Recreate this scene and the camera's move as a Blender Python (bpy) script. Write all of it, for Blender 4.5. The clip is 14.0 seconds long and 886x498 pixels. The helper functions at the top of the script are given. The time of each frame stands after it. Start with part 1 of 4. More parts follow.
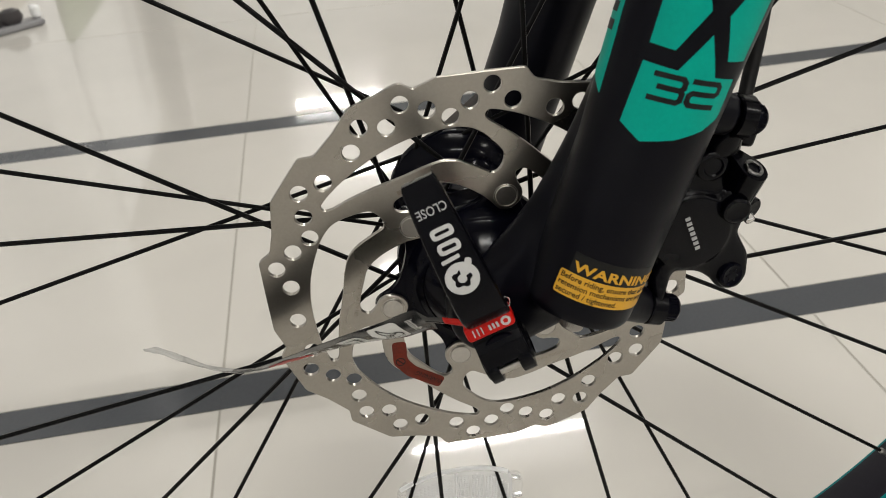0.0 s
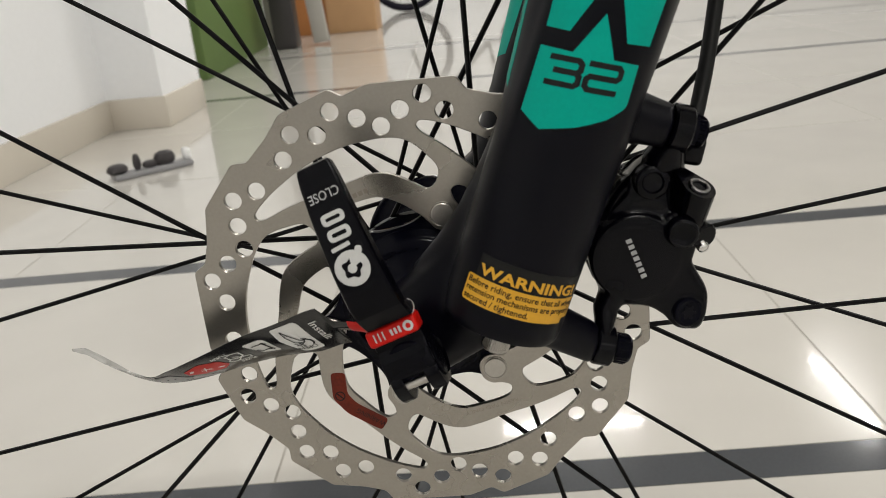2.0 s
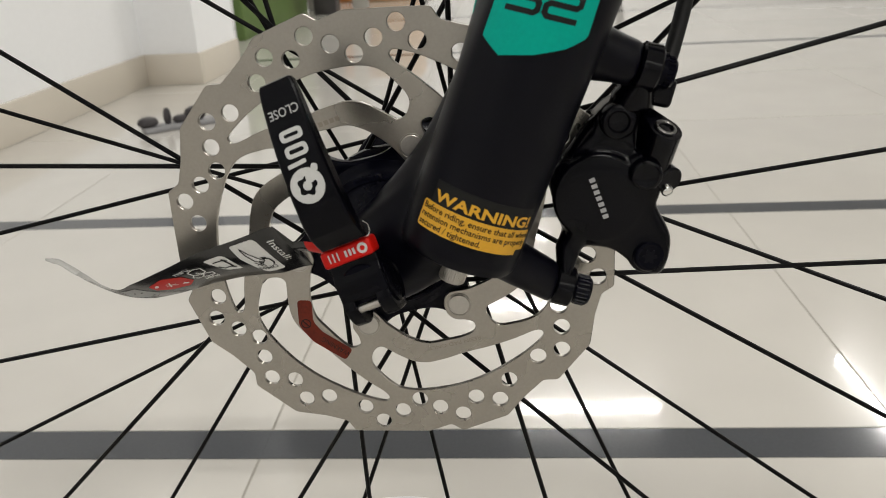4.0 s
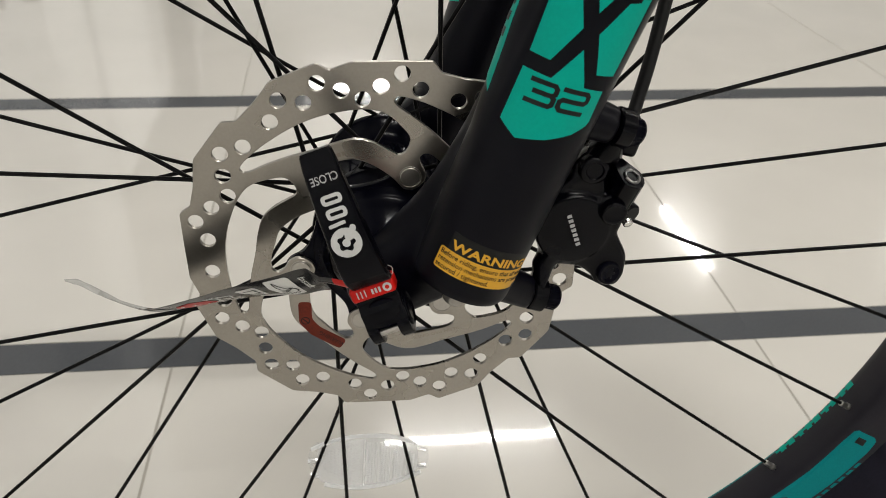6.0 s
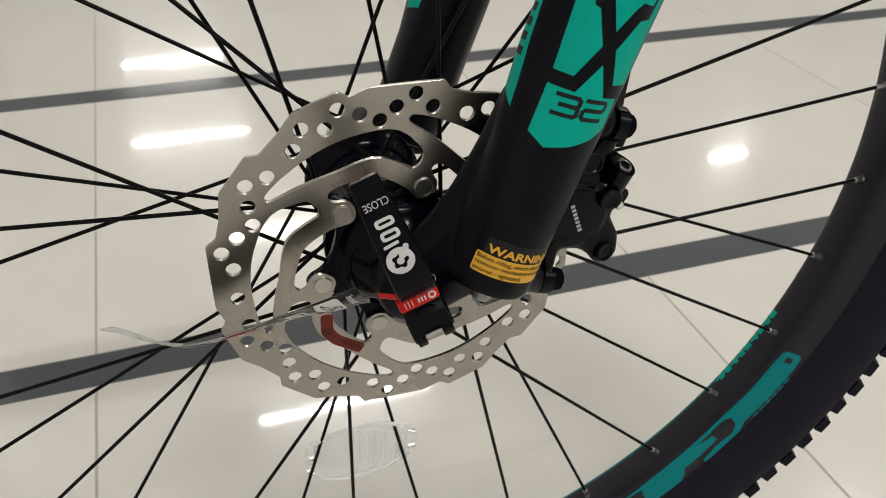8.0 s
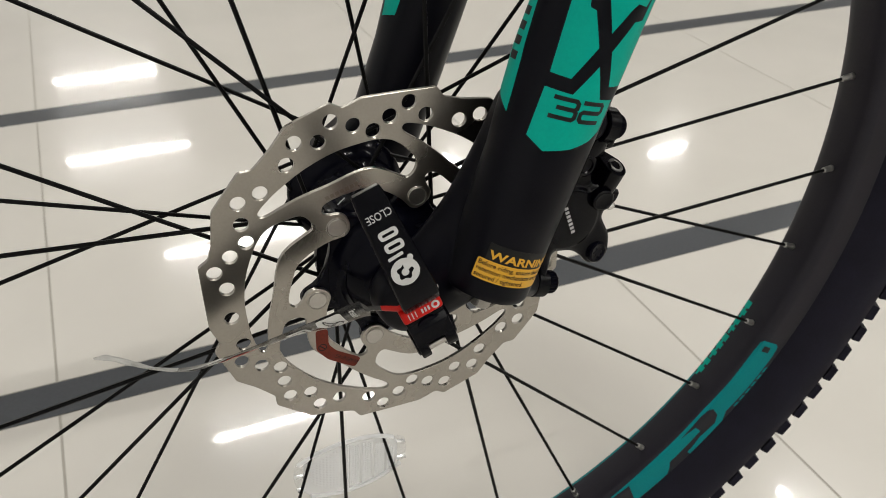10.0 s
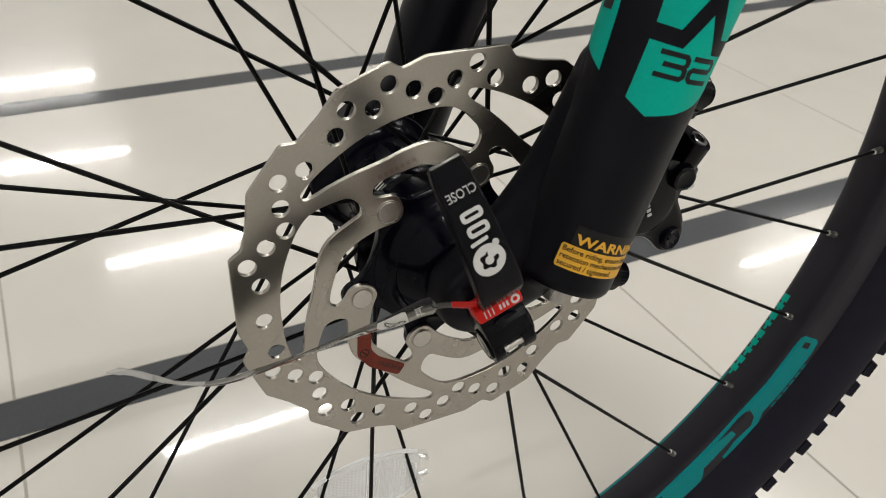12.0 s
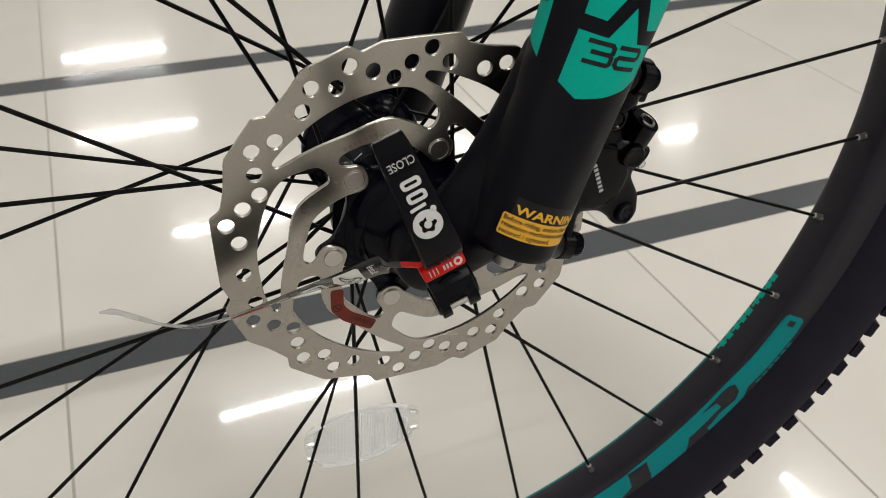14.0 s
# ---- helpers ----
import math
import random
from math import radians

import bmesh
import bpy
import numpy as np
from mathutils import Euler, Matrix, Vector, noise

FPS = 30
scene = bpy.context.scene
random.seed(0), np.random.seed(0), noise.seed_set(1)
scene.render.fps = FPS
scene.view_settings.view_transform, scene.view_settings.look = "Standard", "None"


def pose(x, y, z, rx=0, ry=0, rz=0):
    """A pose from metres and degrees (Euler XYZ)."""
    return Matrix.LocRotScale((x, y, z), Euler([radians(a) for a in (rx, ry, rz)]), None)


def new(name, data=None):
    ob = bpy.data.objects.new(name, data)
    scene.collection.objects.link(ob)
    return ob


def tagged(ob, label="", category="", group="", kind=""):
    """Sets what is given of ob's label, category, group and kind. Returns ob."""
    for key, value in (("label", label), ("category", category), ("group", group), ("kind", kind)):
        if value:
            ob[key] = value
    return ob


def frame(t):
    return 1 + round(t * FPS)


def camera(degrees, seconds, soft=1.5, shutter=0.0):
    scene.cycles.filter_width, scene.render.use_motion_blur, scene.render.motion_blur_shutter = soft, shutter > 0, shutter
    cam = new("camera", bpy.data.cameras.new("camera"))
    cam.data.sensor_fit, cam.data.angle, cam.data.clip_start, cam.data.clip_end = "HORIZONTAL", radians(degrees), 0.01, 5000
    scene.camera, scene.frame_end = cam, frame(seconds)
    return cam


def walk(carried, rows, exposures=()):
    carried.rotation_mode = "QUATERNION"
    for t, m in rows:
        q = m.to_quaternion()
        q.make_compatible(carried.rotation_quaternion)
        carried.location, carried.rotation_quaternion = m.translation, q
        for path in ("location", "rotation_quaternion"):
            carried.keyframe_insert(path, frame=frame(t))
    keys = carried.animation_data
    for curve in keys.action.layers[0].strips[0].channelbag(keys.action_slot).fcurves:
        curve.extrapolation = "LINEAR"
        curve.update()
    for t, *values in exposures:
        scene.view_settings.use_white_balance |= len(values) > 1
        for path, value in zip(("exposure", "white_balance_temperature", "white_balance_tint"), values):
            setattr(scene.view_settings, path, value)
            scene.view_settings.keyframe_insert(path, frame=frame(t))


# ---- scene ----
cam = camera(56.4, 14.0, soft=0.25)
cam.data.dof.use_dof, cam.data.dof.focus_distance, cam.data.dof.aperture_fstop = True, 0.33, 25.0
# seconds, eye x y z, turn about x y z in degrees
PATH = [
    (0, -0.0350, -0.2478, 0.5165, 57.92, 3.92, -7.46),
    (0.5, -0.0235, -0.2503, 0.5057, 60.52, 4.69, -5.77),
    (1, -0.0104, -0.2558, 0.4957, 63.53, 5.03, -3.88),
    (1.5, 0.0130, -0.2581, 0.4767, 67.10, 5.66, -0.65),
    (2, 0.0289, -0.2621, 0.4624, 70.01, 5.23, 2.44),
    (2.5, 0.0425, -0.2659, 0.4518, 71.06, 4.44, 4.71),
    (3, 0.0491, -0.2647, 0.4456, 70.59, 3.69, 6.07),
    (3.2, 0.0561, -0.2665, 0.4435, 70.46, 3.64, 6.53),
    (5.3, 0.0180, -0.2676, 0.4855, 61.66, -0.31, -0.01),
    (5.5, 0.0116, -0.2709, 0.4961, 60.38, -0.70, -1.36),
    (6, -0.0025, -0.2794, 0.5230, 57.91, -1.59, -4.28),
    (6.5, -0.0191, -0.2801, 0.5348, 55.99, -1.59, -8.05),
    (7, -0.0351, -0.2773, 0.5418, 55.29, -1.56, -11.36),
    (7.5, -0.0567, -0.2812, 0.5495, 55.11, -1.47, -14.48),
    (8, -0.0716, -0.2769, 0.5485, 55.38, -1.51, -17.08),
    (8.5, -0.0806, -0.2742, 0.5500, 56.03, -1.27, -19.29),
    (10.8, -0.0919, -0.2596, 0.5407, 55.77, -1.23, -22.24),
    (11, -0.0935, -0.2564, 0.5371, 56.05, -1.13, -22.49),
    (11.5, -0.1026, -0.2371, 0.5258, 56.13, -1.78, -23.37),
    (12, -0.1143, -0.2188, 0.5153, 56.30, -2.71, -25.31),
    (12.5, -0.1308, -0.2071, 0.5041, 56.82, -3.57, -27.32),
    (13, -0.1344, -0.2122, 0.5074, 56.46, -3.73, -27.96),
    (13.5, -0.1174, -0.2321, 0.5178, 55.87, -3.19, -26.62),
    (14, -0.0917, -0.2589, 0.5304, 54.63, -1.71, -20.83),
]
EXPOSURES = ()
walk(cam, [(t, pose(x, y, z, rx, ry, rz)) for t, x, y, z, rx, ry, rz in PATH], EXPOSURES)

# ---- world and lamps ----
world = bpy.data.worlds.new("hall_air")
scene.world = world
world.use_nodes = True
world.node_tree.nodes["Background"].inputs[0].default_value = (1.0, 0.95, 0.88, 1)
world.node_tree.nodes["Background"].inputs[1].default_value = 0.25
CEILING = 3.3
LAMP_WATTS = 32.6
TUBE_GLOW = 8.0
LAMP_WHITE = (1.0, 0.975, 0.925)
scene.view_settings.exposure = 0.0


# ---- materials ----
def material(name, colour, rough=0.5, metal=0.0, spread=0.06, scale=40.0, bump=0.0, fine=900.0, coat=0.0, smudge=0.0,
             ior=1.45, per_piece=0.0, spec=0.5, coat_rough=0.08):
    """A plain painted, cast or moulded surface: two scales of colour variation, worn gloss and fine relief."""
    m = bpy.data.materials.new(name)
    m.use_nodes = True
    nt = m.node_tree
    n, l = nt.nodes, nt.links
    b = n["Principled BSDF"]
    b.inputs["Metallic"].default_value = metal
    b.inputs["Coat Weight"].default_value = coat
    b.inputs["Coat Roughness"].default_value = coat_rough
    b.inputs["IOR"].default_value = ior
    b.inputs["Specular IOR Level"].default_value = spec
    tc = n.new("ShaderNodeTexCoord")
    big = n.new("ShaderNodeTexNoise")
    big.inputs["Scale"].default_value = scale
    big.inputs["Detail"].default_value = 4
    small = n.new("ShaderNodeTexNoise")
    small.inputs["Scale"].default_value = fine
    small.inputs["Detail"].default_value = 3
    for x in (big, small):
        l.new(tc.outputs["Object"], x.inputs["Vector"])
    mix = n.new("ShaderNodeMath")
    mix.operation = "ADD"
    l.new(big.outputs[0], mix.inputs[0])
    l.new(small.outputs[0], mix.inputs[1])
    ramp = n.new("ShaderNodeMapRange")
    ramp.inputs["From Min"].default_value, ramp.inputs["From Max"].default_value = 0.7, 1.3
    ramp.inputs["To Min"].default_value, ramp.inputs["To Max"].default_value = 1 - spread, 1 + spread
    l.new(mix.outputs[0], ramp.inputs["Value"])
    value = ramp.outputs[0]
    if per_piece:
        info = n.new("ShaderNodeObjectInfo")
        pr = n.new("ShaderNodeMapRange")
        pr.inputs["To Min"].default_value, pr.inputs["To Max"].default_value = 1 - per_piece, 1 + per_piece
        l.new(info.outputs["Random"], pr.inputs["Value"])
        mul = n.new("ShaderNodeMath")
        mul.operation = "MULTIPLY"
        l.new(value, mul.inputs[0])
        l.new(pr.outputs[0], mul.inputs[1])
        value = mul.outputs[0]
    tint = n.new("ShaderNodeVectorMath")
    tint.operation = "SCALE"
    tint.inputs[0].default_value = colour
    l.new(value, tint.inputs["Scale"])
    l.new(tint.outputs[0], b.inputs["Base Color"])
    rr = n.new("ShaderNodeMapRange")
    rr.inputs["From Min"].default_value, rr.inputs["From Max"].default_value = 0.3, 0.7
    rr.inputs["To Min"].default_value, rr.inputs["To Max"].default_value = max(rough - smudge, 0.02), rough + smudge
    l.new(big.outputs[0], rr.inputs["Value"])
    l.new(rr.outputs[0], b.inputs["Roughness"])
    if bump:
        bp = n.new("ShaderNodeBump")
        bp.inputs["Strength"].default_value = bump
        bp.inputs["Distance"].default_value = 0.0003
        l.new(small.outputs[0], bp.inputs["Height"])
        l.new(bp.outputs[0], b.inputs["Normal"])
    return m


def film(name, cover, colour=(0.85, 0.86, 0.85), rough=0.12, bump=0.0, fine=400.0):
    """Thin clear plastic: mostly seen through, with a share of milky gloss."""
    m = material(name, colour, rough, spread=0.03, scale=60)
    n, l = m.node_tree.nodes, m.node_tree.links
    b, out = n["Principled BSDF"], n["Material Output"]
    tr = n.new("ShaderNodeBsdfTransparent")
    mix = n.new("ShaderNodeMixShader")
    mix.inputs[0].default_value = cover
    l.new(tr.outputs[0], mix.inputs[1])
    l.new(b.outputs[0], mix.inputs[2])
    l.new(mix.outputs[0], out.inputs[0])
    if bump:
        tc = n.new("ShaderNodeTexCoord")
        t = n.new("ShaderNodeTexVoronoi")
        t.inputs["Scale"].default_value = fine
        l.new(tc.outputs["Object"], t.inputs["Vector"])
        bp = n.new("ShaderNodeBump")
        bp.inputs["Strength"].default_value = bump
        bp.inputs["Distance"].default_value = 0.0008
        l.new(t.outputs[0], bp.inputs["Height"])
        l.new(bp.outputs[0], b.inputs["Normal"])
    return m


def glowing(name, colour, strength):
    m = bpy.data.materials.new(name)
    m.use_nodes = True
    b = m.node_tree.nodes["Principled BSDF"]
    b.inputs["Base Color"].default_value = (0.9, 0.9, 0.9, 1)
    b.inputs["Emission Color"].default_value = (*colour, 1)
    b.inputs["Emission Strength"].default_value = strength
    return m


def brushed(name, colour, rough, around=True):
    """Stamped stainless steel, brushed in circles round the axle."""
    m = material(name, colour, rough, 1.0, spread=0.05, scale=30, smudge=0.06)
    n, l = m.node_tree.nodes, m.node_tree.links
    b = n["Principled BSDF"]
    tc = n.new("ShaderNodeTexCoord")
    sep = n.new("ShaderNodeSeparateXYZ")
    l.new(tc.outputs["Object"], sep.inputs[0])
    com = n.new("ShaderNodeCombineXYZ")
    l.new(sep.outputs[0], com.inputs[0])
    l.new(sep.outputs[2], com.inputs[1])
    ln = n.new("ShaderNodeVectorMath")
    ln.operation = "LENGTH"
    l.new(com.outputs[0], ln.inputs[0])
    ns = n.new("ShaderNodeTexNoise")
    ns.noise_dimensions = "1D"
    ns.inputs["Scale"].default_value = 1500
    ns.inputs["Detail"].default_value = 2
    l.new(ln.outputs["Value"], ns.inputs["W"])
    bp = n.new("ShaderNodeBump")
    bp.inputs["Strength"].default_value = 0.025
    bp.inputs["Distance"].default_value = 0.0002
    l.new(ns.outputs[0], bp.inputs["Height"])
    l.new(bp.outputs[0], b.inputs["Normal"])
    return m


STEEL = brushed("rotor_steel", (0.355, 0.333, 0.298), 0.29)
RIVET = material("rivet_steel", (0.44, 0.42, 0.39), 0.34, 1.0, smudge=0.05)
FIN = material("pad_fin_steel", (0.22, 0.215, 0.21), 0.3, 1.0, smudge=0.1, scale=200)
CHROME = material("bright_nickel", (0.70, 0.69, 0.67), 0.16, 1.0, smudge=0.05)
FORK = material("fork_satin_black", (0.0014, 0.0014, 0.0036), 0.35, spread=0.2, scale=25, bump=0.06, smudge=0.06, spec=0.15)
GLOSS = material("gloss_black", (0.0018, 0.0019, 0.0046), 0.14, spread=0.15, smudge=0.04, spec=0.09)
CAST = material("caliper_black", (0.0010, 0.0010, 0.0022), 0.22, spread=0.2, bump=0.06, smudge=0.06, spec=0.17)
LEVER = material("lever_anodised_black", (0.0014, 0.0014, 0.0028), 0.24, spread=0.15, bump=0.04, smudge=0.05, spec=0.13)
SPOKE = material("spoke_black", (0.0020, 0.0020, 0.0022), 0.35, spread=0.15, spec=0.13)
NIPPLE = material("nipple_brass_nickel", (0.42, 0.41, 0.39), 0.3, 1.0)
RIM = material("rim_matt_black", (0.0086, 0.0074, 0.0125), 0.42, spread=0.18, bump=0.05, smudge=0.06, spec=0.3)
TYRE = material("tyre_rubber", (0.0070, 0.0064, 0.0130), 0.75, spread=0.25, bump=0.25, scale=60, spec=0.2)
TEAL = material("teal_vinyl", (0.0005, 0.34, 0.26), 0.40, spread=0.05, smudge=0.05, spec=0.09)
# the rim's teal print, darkened for the shade on its near flank
RIM_TEAL_SHADED = material("rim_teal_print_shaded", (0.0005, 0.18, 0.19), 0.42, spread=0.08, smudge=0.05, spec=0.1)
INK = material("black_print", (0.0060, 0.0060, 0.0060), 0.42, spec=0.25)
WHITE = material("white_print", (0.72, 0.72, 0.70), 0.45, spread=0.04)
GREY_PRINT = material("grey_print", (0.36, 0.36, 0.36), 0.45, spread=0.04)
PALE_PRINT = material("pale_print", (0.52, 0.52, 0.51), 0.45, spread=0.04)
RED = material("red_anodised", (0.50, 0.007, 0.004), 0.34, spread=0.05, spec=0.22)
YELLOW = material("yellow_vinyl", (0.64, 0.335, 0.018), 0.42, spread=0.05)
ORANGE = material("rust_red_sticker", (0.125, 0.013, 0.004), 0.36, spread=0.25, scale=120, spec=0.3)
ETCH = material("laser_etching", (0.29, 0.26, 0.225), 0.38, 1.0)
VINYL = material("black_tag_film", (0.0070, 0.0070, 0.0070), 0.14, spread=0.1, smudge=0.06, spec=0.6)
HOSE = material("brake_hose_black", (0.0055, 0.0055, 0.0055), 0.45, spread=0.15, spec=0.25)
CLEAR = film("clear_plastic", 0.42, (0.97, 0.98, 0.99), 0.1)
# almost opaque white: light caught in clear plastic, put into the colour
EDGE = film("clear_edge_glint", 0.95, (0.97, 0.98, 0.98), 0.12)
PRISM = film("clear_prism_plastic", 0.62, (0.95, 0.96, 0.97), 0.1, 0.3, 420.0)
TAB = film("clear_tab_plastic", 0.10, (0.92, 0.93, 0.94), 0.1)
# bright metal in place of lamp light glinting in clear plastic
BEAD = material("plastic_glint_metal", (0.93, 0.94, 0.95), 0.2, 1.0, spread=0.1, scale=300)
TILE = material("polished_cream_tile", (0.62, 0.598, 0.558), 0.034, spread=0.03, scale=1.7, fine=7.0, smudge=0.012, ior=1.5, per_piece=0.015, coat=0.3, coat_rough=0.16)
STRIP = material("charcoal_tile", (0.060, 0.066, 0.076), 0.09, spread=0.08, scale=4, fine=300, smudge=0.03, ior=1.5, per_piece=0.04)
GROUT = material("grey_grout", (0.37, 0.35, 0.31), 0.6, spread=0.1, scale=8)
PLASTER = material("white_plaster", (0.89, 0.90, 0.915), 0.7, spread=0.015, scale=2, fine=60, bump=0.04)
SKIRT = material("beige_skirting_tile", (0.64, 0.59, 0.51), 0.25, spread=0.05, scale=3)
GREEN = material("green_panel", (0.105, 0.17, 0.045), 0.55, spread=0.06, scale=5)
BROWN = material("orange_brown_board", (0.42, 0.17, 0.05), 0.5, spread=0.1, scale=6)
PALE = material("pale_painted_wood", (0.42, 0.40, 0.37), 0.5, spread=0.1, scale=6)
TAN = material("tan_board", (0.50, 0.30, 0.15), 0.5, spread=0.1, scale=6)
PILLAR = material("grey_metal_post", (0.045, 0.04, 0.042), 0.4, spread=0.08)
CEIL = material("ceiling_white", (0.75, 0.74, 0.72), 0.8, spread=0.02, scale=2, fine=50)
LIGHT = glowing("lamp_tube_glow", LAMP_WHITE, TUBE_GLOW)
HOUSING = material("lamp_housing_white", (0.8, 0.8, 0.78), 0.4)
GREYPLASTIC = material("grey_plastic", (0.30, 0.30, 0.31), 0.35, spread=0.08)


# ---- builders ----
def finish(bm, name, mat, angle=35):
    me = bpy.data.meshes.new(name)
    bmesh.ops.recalc_face_normals(bm, faces=bm.faces)
    bm.to_mesh(me)
    bm.free()
    for p in me.polygons:
        p.use_smooth = True
    me.set_sharp_from_angle(angle=radians(angle))
    me.materials.append(mat)
    return me


def part(name, bm, mat, parent=None, label="", mm=True, angle=35):
    """Links a bmesh as one mesh object, under a thing or a part. Bicycle parts are drawn in millimetres."""
    if mm:
        bmesh.ops.scale(bm, vec=(0.001, 0.001, 0.001), verts=bm.verts)
    ob = new(name, finish(bm, name, mat, angle))
    ob.parent = parent
    return tagged(ob, label) if label else ob


def ring(bm, pts):
    return [bm.verts.new(p) for p in pts]


def skin(bm, rings, closed=True, caps=True):
    for a, b in zip(rings, rings[1:]):
        k = len(a)
        for i in range(k if closed else k - 1):
            bm.faces.new((a[i], a[(i + 1) % k], b[(i + 1) % k], b[i]))
    if caps:
        bm.faces.new(rings[0][::-1])
        bm.faces.new(rings[-1])


def basis(axis):
    a = Vector(axis).normalized()
    x = a.orthogonal().normalized()
    return x, a.cross(x), a


def lathe(profile, centre=(0, 0, 0), axis=(0, 1, 0), segs=48, bm=None, caps=True):
    """Turned body: rows of (radius, distance along the axis)."""
    bm = bm or bmesh.new()
    x, y, a = basis(axis)
    c = Vector(centre)
    rings = []
    for r, d in profile:
        rings.append(ring(bm, [c + a * d + (x * math.cos(t) + y * math.sin(t)) * r
                               for t in (2 * math.pi * i / segs for i in range(segs))]))
    skin(bm, rings, True, caps)
    return bm


def rod(p, q, r, segs=10, bm=None, r2=None):
    p, q = Vector(p), Vector(q)
    return lathe([(r, 0), (r2 or r, (q - p).length)], p, q - p, segs, bm)


def tube(points, r, segs=12, bm=None, steps=10):
    """A round tube on a smooth path."""
    bm = bm or bmesh.new()
    pts = spline(points, steps)
    rings = []
    x = None
    for i, p in enumerate(pts):
        d = (pts[min(i + 1, len(pts) - 1)] - pts[max(i - 1, 0)]).normalized()
        x = d.orthogonal().normalized() if x is None else (x - d * x.dot(d)).normalized()
        y = d.cross(x)
        rings.append(ring(bm, [p + (x * math.cos(t) + y * math.sin(t)) * r for t in (2 * math.pi * k / segs for k in range(segs))]))
    skin(bm, rings)
    return bm


def spline(points, steps=10):
    """Catmull-Rom through the points."""
    P = [Vector(p) for p in points]
    P = [P[0] * 2 - P[1], *P, P[-1] * 2 - P[-2]]
    out = []
    for a, b, c, d in zip(P, P[1:], P[2:], P[3:]):
        for k in range(steps):
            t = k / steps
            out.append(0.5 * (2 * b + (c - a) * t + (2 * a - 5 * b + 4 * c - d) * t * t + (3 * b - a - 3 * c + d) * t ** 3))
    return out + [P[-2]]


def box(size, centre=(0, 0, 0), bevel=0.0, segs=2, bm=None, turn=None):
    own = bmesh.new()
    bmesh.ops.create_cube(own, size=1.0)
    bmesh.ops.scale(own, vec=size, verts=own.verts)
    if bevel:
        bmesh.ops.bevel(own, geom=own.edges[:], offset=bevel, segments=segs, profile=0.5, affect="EDGES")
    if turn is not None:
        bmesh.ops.transform(own, matrix=turn, verts=own.verts)
    bmesh.ops.translate(own, vec=centre, verts=own.verts)
    return merge(bm, own) if bm else own


def merge(bm, other):
    me = bpy.data.meshes.new("t")
    other.to_mesh(me)
    other.free()
    bm.from_mesh(me)
    bpy.data.meshes.remove(me)
    return bm


def sheet(outlines, depth, edge=0.0, soft_edge=2):
    """A flat plate with holes, cut from closed outlines: a bmesh in x, y, centred on z = 0."""
    cu = bpy.data.curves.new("outline", "CURVE")
    cu.dimensions, cu.fill_mode = "2D", "BOTH"
    cu.extrude, cu.bevel_depth, cu.bevel_resolution, cu.offset = max(depth / 2 - edge, 0), edge, soft_edge, -edge
    for o in outlines:
        s = cu.splines.new("POLY")
        s.points.add(len(o) - 1)
        for p, (x, y) in zip(s.points, o):
            p.co = (x, y, 0, 1)
        s.use_cyclic_u = True
    return from_curve(cu)


def from_curve(cu):
    ob = bpy.data.objects.new("outline", cu)
    scene.collection.objects.link(ob)
    me = bpy.data.meshes.new_from_object(ob.evaluated_get(bpy.context.evaluated_depsgraph_get()))
    bm = bmesh.new()
    bm.from_mesh(me)
    bpy.data.objects.remove(ob)
    bpy.data.curves.remove(cu)
    bpy.data.meshes.remove(me)
    bmesh.ops.remove_doubles(bm, verts=bm.verts, dist=1e-5)
    return bm


def lettering(text, size, depth=0.12, bold=0.0, wide=1.0, align="LEFT"):
    cu = bpy.data.curves.new("letters", "FONT")
    cu.body, cu.size, cu.extrude, cu.offset, cu.align_x = text, size, depth / 2, bold, align
    cu.resolution_u = 3
    bm = from_curve(cu)
    bmesh.ops.scale(bm, vec=(wide, 1, 1), verts=bm.verts)
    return bm


# x, y of a flat drawing onto the wheel's plane, facing the open side of the wheel
FACE = Matrix(((1, 0, 0, 0), (0, 0, -1, 0), (0, 1, 0, 0), (0, 0, 0, 1)))


def laid(bm, m):
    bmesh.ops.transform(bm, matrix=m, verts=bm.verts)
    return bm


def rounded(points, r, steps=4):
    """A polygon with rounded corners."""
    out = []
    n = len(points)
    for i in range(n):
        p, a, b = Vector(points[i]), Vector(points[i - 1]), Vector(points[(i + 1) % n])
        da, db = (a - p), (b - p)
        k = min(r, da.length * 0.45, db.length * 0.45)
        s, e = p + da.normalized() * k, p + db.normalized() * k
        for j in range(steps + 1):
            t = j / steps
            out.append(tuple(s * (1 - t) ** 2 + p * 2 * t * (1 - t) + e * t * t))
    return out


def hull(points):
    bm = bmesh.new()
    for p in points:
        bm.verts.new(p)
    bmesh.ops.convex_hull(bm, input=bm.verts)
    bmesh.ops.delete(bm, geom=[v for v in bm.verts if not v.link_faces], context="VERTS")
    return bm


def disc_points(centre, axis, r, segs=28):
    x, y, _ = basis(axis)
    c = Vector(centre)
    return [c + (x * math.cos(t) + y * math.sin(t)) * r for t in (2 * math.pi * i / segs for i in range(segs))]


# ---- hall ----
def slab(name, size, centre, mat, label="", kind="structure", category="", parent=None, bevel=0.0):
    ob = part(name, box(size, centre, bevel), mat, parent, label, mm=False)
    return tagged(ob, label, category, "", kind)


